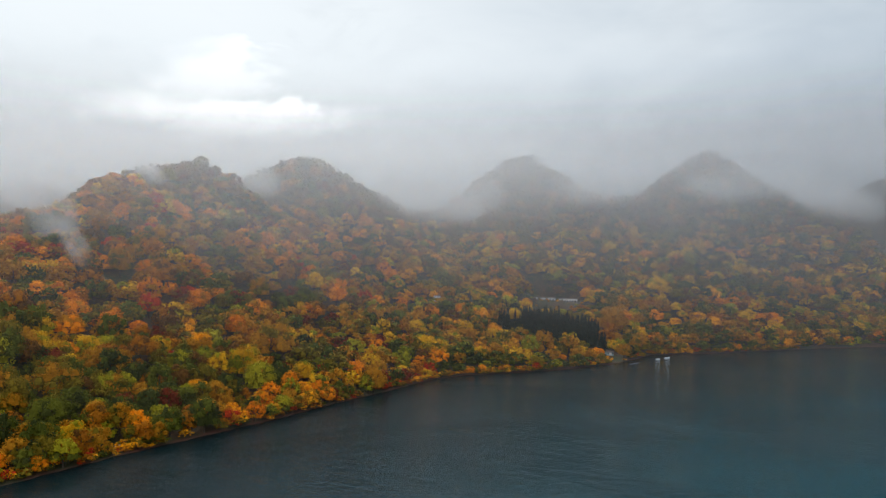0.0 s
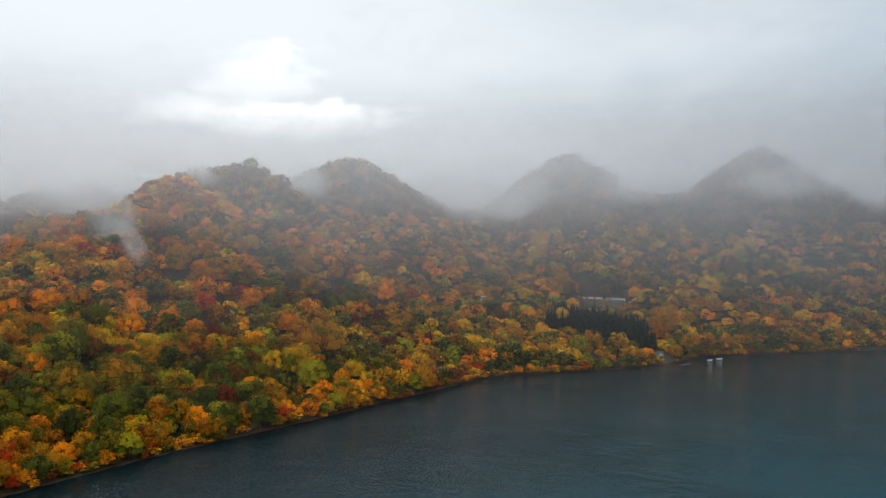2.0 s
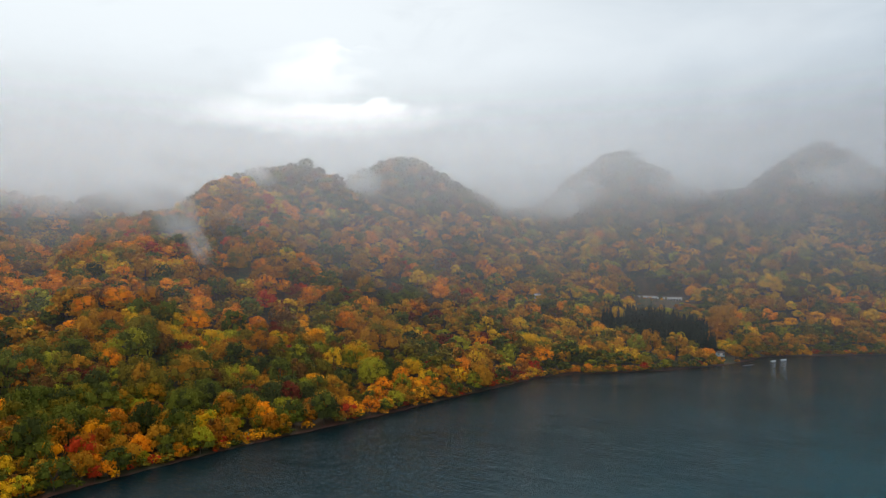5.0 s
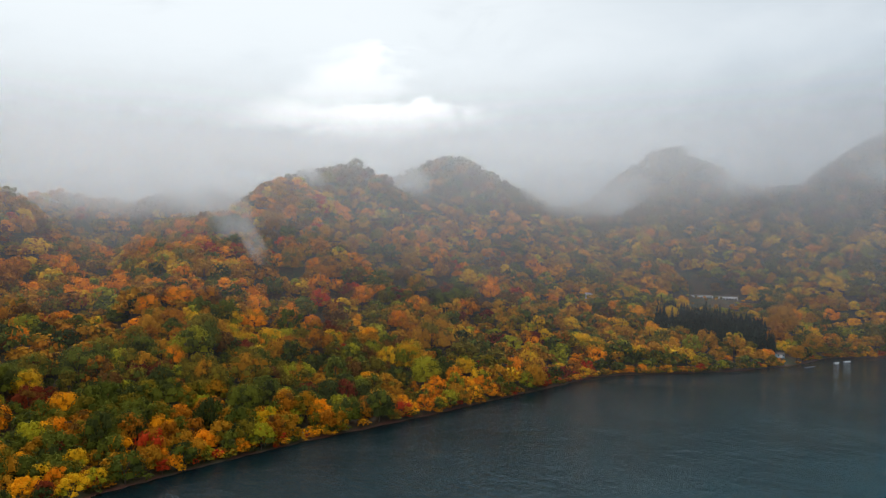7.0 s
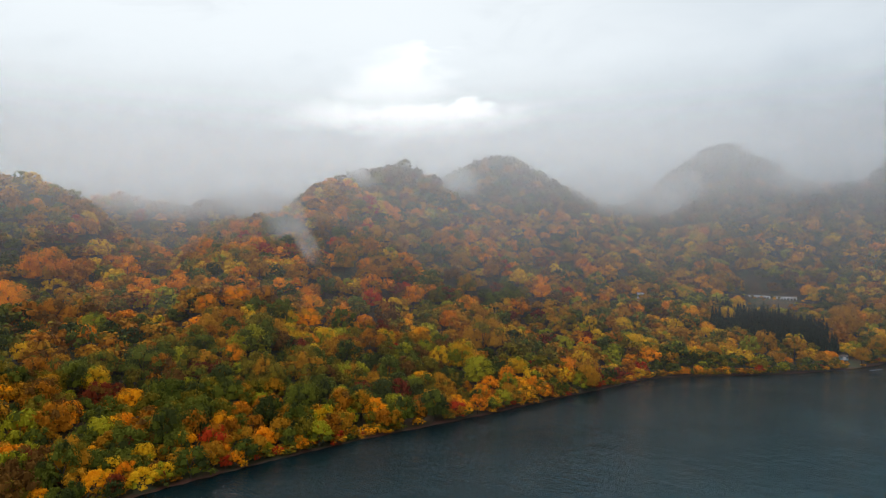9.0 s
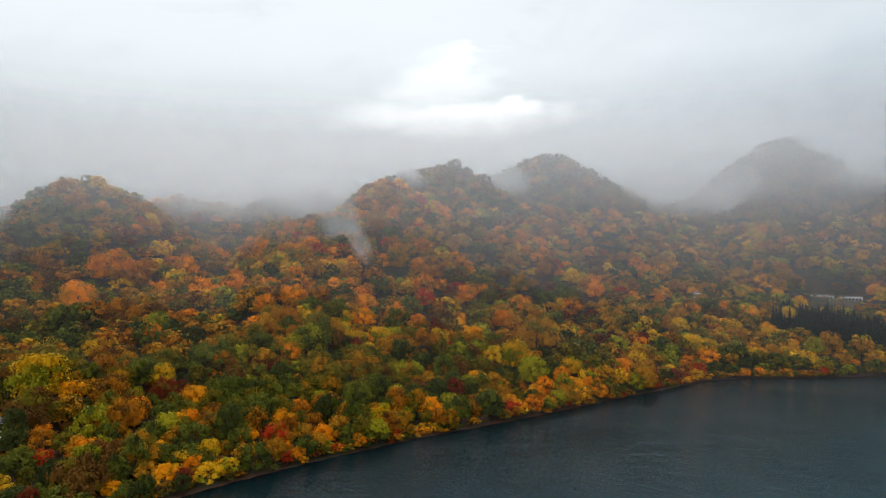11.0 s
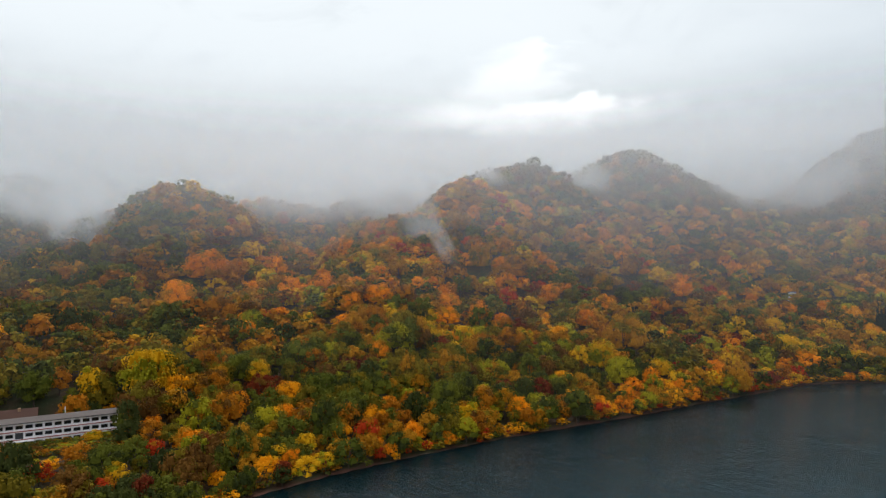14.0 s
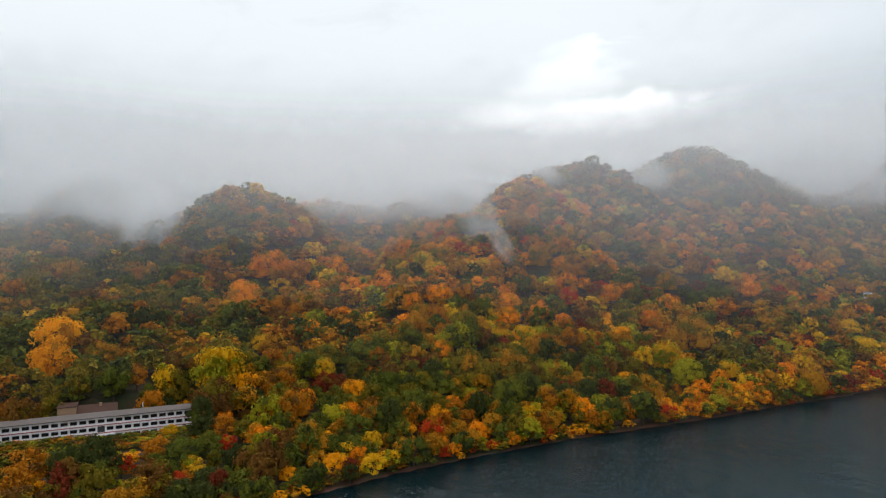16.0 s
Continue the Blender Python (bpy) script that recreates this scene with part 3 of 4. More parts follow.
def wood_mesh(name, x, y, kinds, widths, heights, pool, seed, label):
    """Many trees in one mesh, each with its own turn, size and two leaf colours, on a tapered trunk."""
    rng = np.random.RandomState(seed)
    z = ground_height(x, y)
    blocks, counts, index, tone = [], [], [], []
    ring = [(1, 0), (0, 1), (-1, 0), (0, -1)]
    for i in range(len(x)):
        shapes = FIRS if kinds[i] == "fir" else pool
        leaf, lobe = shapes[rng.randint(len(shapes))]
        a = rng.uniform(0, 6.283)
        c, s = math.cos(a), math.sin(a)
        w, h = widths[i], heights[i]
        v = leaf.reshape(-1, 3)
        blocks.append(np.stack([(v[:, 0] * c - v[:, 1] * s) * w + x[i], (v[:, 0] * s + v[:, 1] * c) * w + y[i], v[:, 2] * h + z[i]], 1))
        counts.append(len(leaf))
        first, second = LEAF_NAMES.index(kinds[i]), LEAF_NAMES.index(SECOND[kinds[i]])
        swap = rng.uniform(size=lobe.max() + 1) < 0.18
        index.append(np.where(swap[lobe], second, first))
        tone.append(0.75 * rng.uniform() + 0.25 * rng.uniform(size=lobe.max() + 1)[lobe])
        r0, r1, top = 0.028 * h, 0.012 * h, z[i] + 0.6 * h
        for k in range(4):
            (ax, ay), (bx, by) = ring[k], ring[(k + 1) % 4]
            blocks.append(np.array([(x[i] + ax * r0, y[i] + ay * r0, z[i] - 1), (x[i] + bx * r0, y[i] + by * r0, z[i] - 1),
                                    (x[i] + bx * r1, y[i] + by * r1, top), (x[i] + ax * r1, y[i] + ay * r1, top)]))
        counts.append(4)
        index.append(np.full(4, len(LEAF_NAMES)))
        tone.append(np.zeros(4))
    me = quad_mesh(name, np.concatenate(blocks), np.full(sum(counts), 4), [*LEAF.values(), BARK], np.concatenate(index))
    me.attributes.new("tone", "FLOAT", "FACE").data.foreach_set("value", np.concatenate(tone).astype(np.float32))
    return tagged(new(name, me), label, "forest", kind="stuff")


# single trees: shared crown and trunk meshes, each tree with its own leaf colours
def crown_mesh(leaf, lobe, seed):
    rng = np.random.RandomState(seed)
    swap = rng.uniform(size=lobe.max() + 1) < 0.25
    return quad_mesh("crown", leaf.reshape(-1, 3), np.full(len(leaf), 4), [LEAF["gold"], LEAF["ochre"]], swap[lobe].astype(int))


def trunk_mesh(seed, limbs):
    """A tapered six-sided trunk that forks into limbs."""
    rng = np.random.RandomState(seed)
    bm = bmesh.new()

    def stick(a, b, r0, r1):
        a, b = Vector(a), Vector(b)
        turn = (b - a).to_track_quat("Z", "Y").to_matrix().to_4x4()
        bmesh.ops.create_cone(bm, cap_ends=False, segments=6, radius1=r0, radius2=r1, depth=(b - a).length,
                              matrix=Matrix.Translation((a + b) / 2) @ turn)

    stick((0, 0, -0.06), (0.01, 0.01, 0.4), 0.03, 0.02)
    for k in range(limbs):
        a = k * 6.283 / limbs + rng.uniform(-0.4, 0.4)
        out = rng.uniform(0.16, 0.3)
        stick((0.01, 0.01, 0.3 + 0.03 * k), (out * math.cos(a), out * math.sin(a), rng.uniform(0.58, 0.78)), 0.015, 0.005)
    me = bpy.data.meshes.new("trunk")
    bm.to_mesh(me)
    bm.free()
    me.materials.append(BARK)
    return me


CROWNS = [crown_mesh(leaf, lobe, 200 + k) for k, (leaf, lobe) in enumerate(NEAR)]
BROAD_CROWNS = [crown_mesh(leaf, lobe, 240 + k) for k, (leaf, lobe) in enumerate(BROAD)]
FIR_CROWNS = [crown_mesh(leaf, lobe, 300 + k) for k, (leaf, lobe) in enumerate(FIRS)]
TRUNKS = [trunk_mesh(k, 4) for k in range(3)]
TREE_LABELS = {
    "gold": "broadleaf tree in bright golden-yellow autumn leaf on the slope", "yellow": "broadleaf tree with yellow leaves turning from green",
    "lime": "broadleaf tree with yellow-green leaves among darker ones", "orange": "broadleaf tree in glowing orange autumn leaf",
    "rust": "broadleaf tree with rust-brown autumn leaves", "red": "small maple with deep red autumn leaves", "maroon": "broadleaf tree with dark wine-red autumn leaves",
    "ochre": "broadleaf tree in thin ochre-brown leaf", "olive": "broadleaf tree still in olive-green leaf",
    "green": "rounded broadleaf tree still in full green leaf", "dark": "broadleaf tree with dense dark green leaves",
    "brown": "broadleaf tree with dull brown fading leaves", "fir": "dark green conifer in a dense stand",
}


def single_tree(x, y, w, h, kind, rng):
    base = new("fir_tree" if kind == "fir" else "broadleaf_tree")
    base.empty_display_size = 0.3
    base.matrix_world = Matrix.LocRotScale((x, y, float(ground_height(x, y))), Euler((0, 0, rng.uniform(0, 6.283))), Vector((w, w, h)))
    tagged(base, TREE_LABELS[kind], "conifer" if kind == "fir" else "tree", "trees on the lakeside slope")
    trunk = new("trunk", TRUNKS[rng.randint(len(TRUNKS))])
    pool = FIR_CROWNS if kind == "fir" else BROAD_CROWNS if w > 12.5 else CROWNS
    top = new("crown", pool[rng.randint(len(pool))])
    for ob in (trunk, top):
        ob.parent = base
    for slot, name in zip(top.material_slots, (kind, SECOND[kind])):
        slot.link = "OBJECT"
        slot.material = LEAF[name]


def plant_all():
    rng = np.random.RandomState(5)
    singles = 0
    for kind, spots in NOTED.items():
        for x, y, w in spots:
            shift = max(0.0, 3.2 - float(shore_distance(x, y)))
            x, y = x - 0.85 * shift, y + 0.5 * shift
            h = w * (1.9 if kind == "fir" else rng.uniform(0.95, 1.2))
            h = min(max(h, 4.5), float(room_above(x, y)) + 2.5)
            single_tree(x, y, min(w * 1.08, h * 1.5), h, kind, rng)
            singles += 1

    def land_in_view(x, y):
        """The lake side of the hills, and what rises behind them."""
        return (x < 490 + (y - 540) * 0.25) & (y > 70) & (x > -430 - 1.9 * (y - 150))

    # the front row along the water, as single trees where it is nearest
    def near(x, y, d):
        return (d > 1.8) & (d < 115) & (y < 400) & clear_of_things(x, y) & land_in_view(x, y)

    x, y, d = scatter(-480, 50, 70, 400, 6.6, 1, near)
    kinds = choose_colours(x, y, d, 31)
    w = (5.2 + 7.0 * rng.uniform(size=len(x)) ** 0.8) * np.clip(0.66 + d / 45, 0.66, 1.08)
    h = w * rng.uniform(0.85, 1.45, len(x))
    h = np.minimum(h, room_above(x, y))
    w = np.minimum(w, h * 1.4)
    front = (d < 46) & (y > 150) & (y < 350)
    for i in np.flatnonzero(front)[: 300 - singles]:
        single_tree(x[i], y[i], w[i], h[i], kinds[i], rng)
    rest = np.ones(len(x), bool)
    rest[np.flatnonzero(front)[: 300 - singles]] = False
    pick = np.flatnonzero(rest)
    wood_mesh("lakeside_wood", x[pick], y[pick], [kinds[i] for i in pick], w[pick], h[pick], NEAR, 61, "autumn broadleaf wood in gold, orange, rust and green")

    # dark conifers above the landing
    x, y, d = scatter(40, 160, 550, 650, 5.2, 7, lambda x, y, d: fir_stand(x, y) & (d > 6))
    w = rng.uniform(6.0, 8.6, len(x))
    wood_mesh("fir_plantation", x, y, ["fir"] * len(x), w, np.minimum(w * rng.uniform(1.7, 2.3, len(x)), room_above(x, y)), MID, 65, "dense dark green conifer plantation on the slope")

    # low growth round the lodge
    x, y, d = scatter(-360, -220, 80, 220, 2.5, 8, lambda x, y, d: (np.abs(lodge_frame(x, y)[0] + 3) < 50) & (lodge_frame(x, y)[1] > -30) & (lodge_frame(x, y)[1] < -4.5) & (d > 3), 0.0)
    pick = rng.randint(6, size=len(x))
    kinds = [("green", "dark", "olive", "brown", "rust", "lime")[i] for i in pick]
    w = rng.uniform(3.0, 6.0, len(x))
    wood_mesh("lodge_shrubs", x, y, kinds, w, np.minimum(w * rng.uniform(0.7, 1.1, len(x)), room_above(x, y)), SHRUB, 66, "low shrubs in green and rust below the lodge")

    # low growth hanging over the gravel
    def edge(x, y, d):
        return (d > 0.2) & (d < 7.0) & (y > 90) & (y < 700) & clear_of_things(x, y)

    x, y, d = scatter(-300, 330, 90, 700, 2.3, 4, edge)
    some = rng.uniform(size=len(x)) < 0.8 - 0.65 * (d < 3.0) * (swell(x, y, 55, 41) > 0.35)
    x, y, d = x[some], y[some], d[some]
    low = ("olive", "brown", "ochre", "rust", "dark", "green", "olive", "ochre", "gold", "red")
    kinds = [low[i] for i in rng.randint(len(low), size=len(x))]
    w = rng.uniform(3.0, 6.4, len(x))
    wood_mesh("shore_shrubs", x, y, kinds, w, w * rng.uniform(0.6, 0.95, len(x)), SHRUB, 64, "low autumn shrubs leaning over the gravel shore")

    def mid(x, y, d):
        return (d > 2.5) & ((d >= 115) | (y >= 400)) & clear_of_things(x, y) & land_in_view(x, y) & (d < 325)

    x, y, d = scatter(-800, 540, 75, 800, 9.7, 2, mid)
    kinds = choose_colours(x, y, d, 32)
    w = rng.uniform(9.5, 16.0, len(x)) * np.clip(0.6 + d / 60, 0.6, 1.05)
    h = np.minimum(w * rng.uniform(0.72, 1.15, len(x)), room_above(x, y))
    unseen = behind_ridge(x, y)
    for name, pick, pool, seed, label in (("hillside_wood", ~unseen, MID, 62, "hazy autumn forest in rust, ochre and olive on the slopes"),
                                          ("hollow_wood", unseen, BEHIND, 67, "autumn forest in the hollows between the spurs")):
        if pick.any():
            wood_mesh(name, x[pick], y[pick], [kinds[i] for i in np.flatnonzero(pick)], np.minimum(w, h * 1.5)[pick], h[pick], pool, seed, label)

    def far(x, y, d):
        return ((d >= 325) | ((y >= 800) & (d > 3))) & land_in_view(x, y)

    x, y, d = scatter(-1150, 800, 190, 1300, 13.0, 3, far)
    kinds = choose_colours(x, y, d, 33)
    w = rng.uniform(11.5, 17.5, len(x))
    h = w * rng.uniform(0.75, 1.0, len(x))
    unseen = behind_ridge(x, y)
    for name, pick, pool, seed, label in (("ridge_wood", ~unseen, FAR, 63, "far autumn forest on cloud-covered ridges"),
                                          ("back_slope_wood", unseen, BEHIND, 68, "autumn forest on the far side of the ridges")):
        if pick.any():
            wood_mesh(name, x[pick], y[pick], [kinds[i] for i in np.flatnonzero(pick)], w[pick], h[pick], pool, seed, label)


plant_all()


# ---- buildings ----
WALL_WHITE = plain("white_render", (0.66, 0.63, 0.63), (0.82, 0.79, 0.79), 0.6, 0.85, 0.1)
BAND_RED = plain("dull_red_band", (0.24, 0.07, 0.06), (0.36, 0.12, 0.10), 0.6, 0.8, 0.1)
ROOF_GREY = plain("grey_sheet_roof", (0.085, 0.072, 0.068), (0.14, 0.12, 0.113), 0.5, 0.8, 0.15, 0.0, 0.1)
ROOF_BROWN = plain("brown_sheet_roof", (0.040, 0.020, 0.015), (0.075, 0.04, 0.03), 0.5, 0.8, 0.15, 0.0, 0.1)
WALL_TAN = plain("tan_boards", (0.20, 0.12, 0.07), (0.32, 0.20, 0.12), 0.8, 0.85, 0.2)
FRAME_DARK = plain("dark_window_frame", (0.02, 0.02, 0.022), (0.05, 0.05, 0.055), 2.0, 0.5, 0.05)
WHITE_PAINT = plain("white_paint", (0.62, 0.63, 0.64), (0.80, 0.81, 0.82), 1.0, 0.5, 0.05)
WOOD_GREY = plain("weathered_planks", (0.06, 0.055, 0.05), (0.16, 0.145, 0.13), 3.0, 0.9, 0.3)
TARP_BLUE = plain("pale_blue_paint", (0.25, 0.36, 0.42), (0.42, 0.54, 0.60), 1.0, 0.6, 0.05)


def pane_material():
    m, n = material("window_glass")
    p = surface(n, (0.010, 0.012, 0.014, 1), 0.08, specular=0.5)
    finish(n, p)
    return m


PANE = pane_material()


def ridge_roof(x0, x1, y0, y1, eave, rise, thick=0.25):
    """A shallow gabled slab with its ridge along x."""
    bm = bmesh.new()
    ym = (y0 + y1) / 2
    ring = [(y0, eave), (ym, eave + rise), (y1, eave), (y1, eave - thick), (ym, eave + rise - thick), (y0, eave - thick)]
    a = [bm.verts.new((x0, y, z)) for y, z in ring]
    b = [bm.verts.new((x1, y, z)) for y, z in ring]
    for k in range(6):
        bm.faces.new((a[k], a[(k + 1) % 6], b[(k + 1) % 6], b[k]))
    for side in (a, b):
        bm.faces.new((side[0], side[1], side[4], side[5]))
        bm.faces.new((side[1], side[2], side[3], side[4]))
    bmesh.ops.recalc_face_normals(bm, faces=bm.faces)
    return bm


def build_lodge():
    """A long three-storey lakeside lodge; its front looks at the lake (local -y)."""
    base = new("lakeside_lodge")
    ground = 9.2
    base.matrix_world = Matrix.Translation((LODGE_X, LODGE_Y, ground)) @ Matrix.Rotation(radians(LODGE_TURN), 4, "Z")
    tagged(base, "long white three-storey lodge with grey roof among trees", "building")
    x0, x1, deep, storey = -46.0, 40.4, 9.0, 3.1
    bays = 27
    pitch = (x1 - x0) / bays
    wall = part("wall", box(bmesh.new(), x0, 0.35, -1.0, x1, deep, 3 * storey), WALL_WHITE, base)
    # floor slabs and piers stand proud of the recessed walls
    for k in range(4):
        part("floor_edge", box(bmesh.new(), x0, -0.05, k * storey - 0.32, x1, 0.36, k * storey + 0.30, 0.03), WALL_WHITE, base)
        if 0 < k < 3:
            part("band", box(bmesh.new(), x0, -0.09, k * storey - 0.12, x1, -0.04, k * storey + 0.28), BAND_RED, base, "dull red painted band")
    pier = box(bmesh.new(), -0.24, 0.0, 0.0, 0.24, 0.36, 3 * storey - 0.2, 0.03)
    first = part("pier", pier, WALL_WHITE, base)
    first.location.x = x0 + 0.25
    for k in range(1, bays + 1):
        ob = new("pier", first.data)
        ob.parent = base
        ob.location.x = min(x0 + k * pitch, x1 - 0.25)
    # windows: one pane pair with dark frames in each bay
    half = pitch / 2 - 0.42
    bm = bmesh.new()
    for a, b, c, d in ((-half, half, 0.0, 0.08), (-half, half, 1.27, 1.35), (-half, -half + 0.08, 0.08, 1.27), (half - 0.08, half, 0.08, 1.27), (-0.04, 0.04, 0.08, 1.27)):
        box(bm, a, 0.16, c, b, 0.26, d)
    frame_data = bpy.data.meshes.new("window_frame")
    bm.to_mesh(frame_data)
    bm.free()
    frame_data.materials.append(FRAME_DARK)
    glass = []
    for s in (-1, 1):
        bm = box(bmesh.new(), min(0.04 * s, (half - 0.08) * s), 0.20, 0.08, max(0.04 * s, (half - 0.08) * s), 0.225, 1.27)
        me = bpy.data.meshes.new("pane")
        bm.to_mesh(me)
        bm.free()
        me.materials.append(PANE)
        glass.append(me)
    sill = box(bmesh.new(), -half, 0.14, -0.66, half, 0.36, 0.0)
    sill_data = bpy.data.meshes.new("parapet")
    sill.to_mesh(sill_data)
    sill.free()
    sill_data.materials.append(WALL_WHITE)
    head = box(bmesh.new(), -half, 0.14, 1.35, half, 0.36, 1.55)
    head_data = bpy.data.meshes.new("lintel")
    head.to_mesh(head_data)
    head.free()
    head_data.materials.append(WALL_WHITE)
    for level in range(3):
        for k in range(bays):
            entrance = level < 2 and k in (16, 17) if level == 0 else level == 1 and k == 16
            if entrance:
                continue
            cx = x0 + (k + 0.5) * pitch
            win = new("window", frame_data)
            win.parent = base
            win.location = (cx, 0, level * storey + 0.98)
            for name, me in (("pane", glass[0]), ("pane", glass[1]), ("parapet", sill_data), ("lintel", head_data)):
                ob = new(name, me)
                ob.parent = win
    # the dark recessed entrance bay and canopy; the panel above stands in for shade
    ex = x0 + 17 * pitch
    part("entrance", box(bmesh.new(), ex - pitch + 0.3, 0.30, 0.3, ex + pitch - 0.3, 0.345, storey - 0.35), PANE, base, "dark glazed entrance")
    part("recess", box(bmesh.new(), ex - pitch + 0.3, 0.30, storey + 0.3, ex - 0.3, 0.345, 2 * storey - 0.35), FRAME_DARK, base, "dark panel standing in for a balcony's shade")
    part("canopy", box(bmesh.new(), ex - pitch, -2.6, storey - 0.35, ex + pitch, -0.06, storey - 0.1, 0.04), WALL_WHITE, base)
    for s in (-1, 1):
        part("canopy_post", box(bmesh.new(), ex + s * (pitch - 0.3) - 0.12, -2.45, -0.6, ex + s * (pitch - 0.3) + 0.12, -2.2, storey - 0.35, 0.03), WALL_WHITE, base)
    part("roof", ridge_roof(x0 - 0.6, x1 + 0.6, -0.9, deep + 0.8, 3 * storey + 0.3, 0.75), ROOF_GREY, base, "weathered grey metal roof")
    part("gutter", box(bmesh.new(), x0 - 0.6, -1.02, 3 * storey + 0.05, x1 + 0.6, -0.9, 3 * storey + 0.2), FRAME_DARK, base)
    mast = bmesh.new()
    bmesh.ops.create_cone(mast, cap_ends=True, segments=8, radius1=0.16, radius2=0.12, depth=2.4, matrix=Matrix.Translation((22.0, deep / 2, 3 * storey + 2.7)))
    part("vent_pipe", mast, WHITE_PAINT, base)

    # the hall behind it
    hall = new("lodge_hall")
    hall.matrix_world = base.matrix_world
    tagged(hall, "taller hall with brown roof behind the white lodge", "building")
    z0 = 3 * storey - 0.3
    part("wall", box(bmesh.new(), -9, deep + 1.2, -1.0, 12, deep + 13, z0), WALL_TAN, hall)
    # a brown slope towards the lake, and a boarded block at its end
    front, back = deep + 0.6, deep + 13.6
    part("roof", ridge_roof(-2.4, 12.6, front, back, z0 + 0.2, 2.6), ROOF_BROWN, hall, "dark brown sheet roof")
    part("end_block", box(bmesh.new(), -9.2, deep + 1.6, z0 - 0.5, -2.5, deep + 11, z0 + 3.3, 0.05), WALL_TAN, hall, "tan boarded end block")
    part("end_roof", box(bmesh.new(), -9.5, deep + 1.3, z0 + 3.3, -2.2, deep + 11.3, z0 + 3.5), ROOF_BROWN, hall)
    part("chimney", box(bmesh.new(), 5.6, deep + 5.4, z0 + 1.4, 6.6, deep + 6.4, z0 + 3.4, 0.05), WALL_TAN, hall)


build_lodge()


def build_hill_house(x, y, z, turn, length, deep, high, label, bays):
    """A long low house in a clearing, with a white fascia under its roof."""
    base = new("hillside_house")
    base.matrix_world = Matrix.Translation((x, y, z)) @ Matrix.Rotation(radians(turn), 4, "Z")
    tagged(base, label, "building", "houses on the far slope")
    part("wall", box(bmesh.new(), -length / 2, 0, -4.0, length / 2, deep, high), WALL_WHITE, base)
    part("fascia", box(bmesh.new(), -length / 2 - 0.5, -0.6, high, length / 2 + 0.5, -0.45, high + 0.75, 0.03), WHITE_PAINT, base, "bright white fascia board")
    part("roof", ridge_roof(-length / 2 - 0.5, length / 2 + 0.5, -0.44, deep + 0.6, high + 0.7, 1.0), ROOF_GREY, base)
    step = length / bays
    for k in range(bays):
        cx = -length / 2 + (k + 0.5) * step
        win = part("window", box(bmesh.new(), cx - step * 0.36, -0.06, high - 2.1, cx + step * 0.36, -0.005, high - 0.5), FRAME_DARK, base)
        part("pane", box(bmesh.new(), cx - step * 0.33, -0.09, high - 2.0, cx + step * 0.33, -0.062, high - 0.6), PANE, win)


build_hill_house(107, 727, 36.8, -17, 25, 8, 2.5, "long low white house in a clearing on the slope", 9)
build_hill_house(132, 718, 36.2, -17, 19, 8, 2.5, "low white house beside a longer one", 7)
build_hill_house(-5, 628, float(ground_height(-5, 628)) + 7.0, 5, 5.0, 4, 2.4, "small white cabin roof showing among trees", 2)


def build_boathouse():
    """The sheds by the landing."""
    base = new("boathouse")
    base.matrix_world = Matrix.Translation((139, 566, float(ground_height(139, 566)))) @ Matrix.Rotation(radians(20), 4, "Z")
    tagged(base, "pale blue-grey boathouse by the landing stage", "boathouse")
    part("wall", box(bmesh.new(), -3, -2, -1.5, 3, 2, 2.3), TARP_BLUE, base)
    part("roof", ridge_roof(-3.4, 3.4, -2.4, 2.4, 2.4, 0.9), ROOF_GREY, base, "weathered grey roof")
    part("door", box(bmesh.new(), -1.2, -2.06, -0.2, 1.2, -2.005, 2.0), WALL_WHITE, base)
    for s in (-1, 1):
        part("window", box(bmesh.new(), s * 2.1 - 0.5, -2.06, 0.9, s * 2.1 + 0.5, -2.005, 1.8), PANE, base)


build_boathouse()


def build_jetty():
    base = new("jetty")
    base.matrix_world = Matrix.Translation((150, 531, 0.0)) @ Matrix.Rotation(math.atan2(16, 18), 4, "Z")
    tagged(base, "weathered wooden landing stage on posts in the lake", "jetty")
    me = None
    for k in range(34):
        if me is None:
            ob = part("plank", box(bmesh.new(), -0.16, -0.9, 0.55, 0.16, 0.9, 0.62), WOOD_GREY, base)
            me = ob.data
        else:
            ob = new("plank", me)
            ob.parent = base
        ob.location.x = -6.2 + 0.37 * k
    for k in range(5):
        for s in (-1, 1):
            bm = bmesh.new()
            bmesh.ops.create_cone(bm, cap_ends=True, segments=8, radius1=0.11, radius2=0.1, depth=3.0, matrix=Matrix.Translation((-6 + 3 * k, s * 0.8, -0.6)))
            part("post", bm, WOOD_GREY, base)
    for s in (-1, 1):
        part("beam", box(bmesh.new(), -6.4, s * 0.7 - 0.08, 0.35, 6.2, s * 0.7 + 0.08, 0.548), WOOD_GREY, base)


build_jetty()


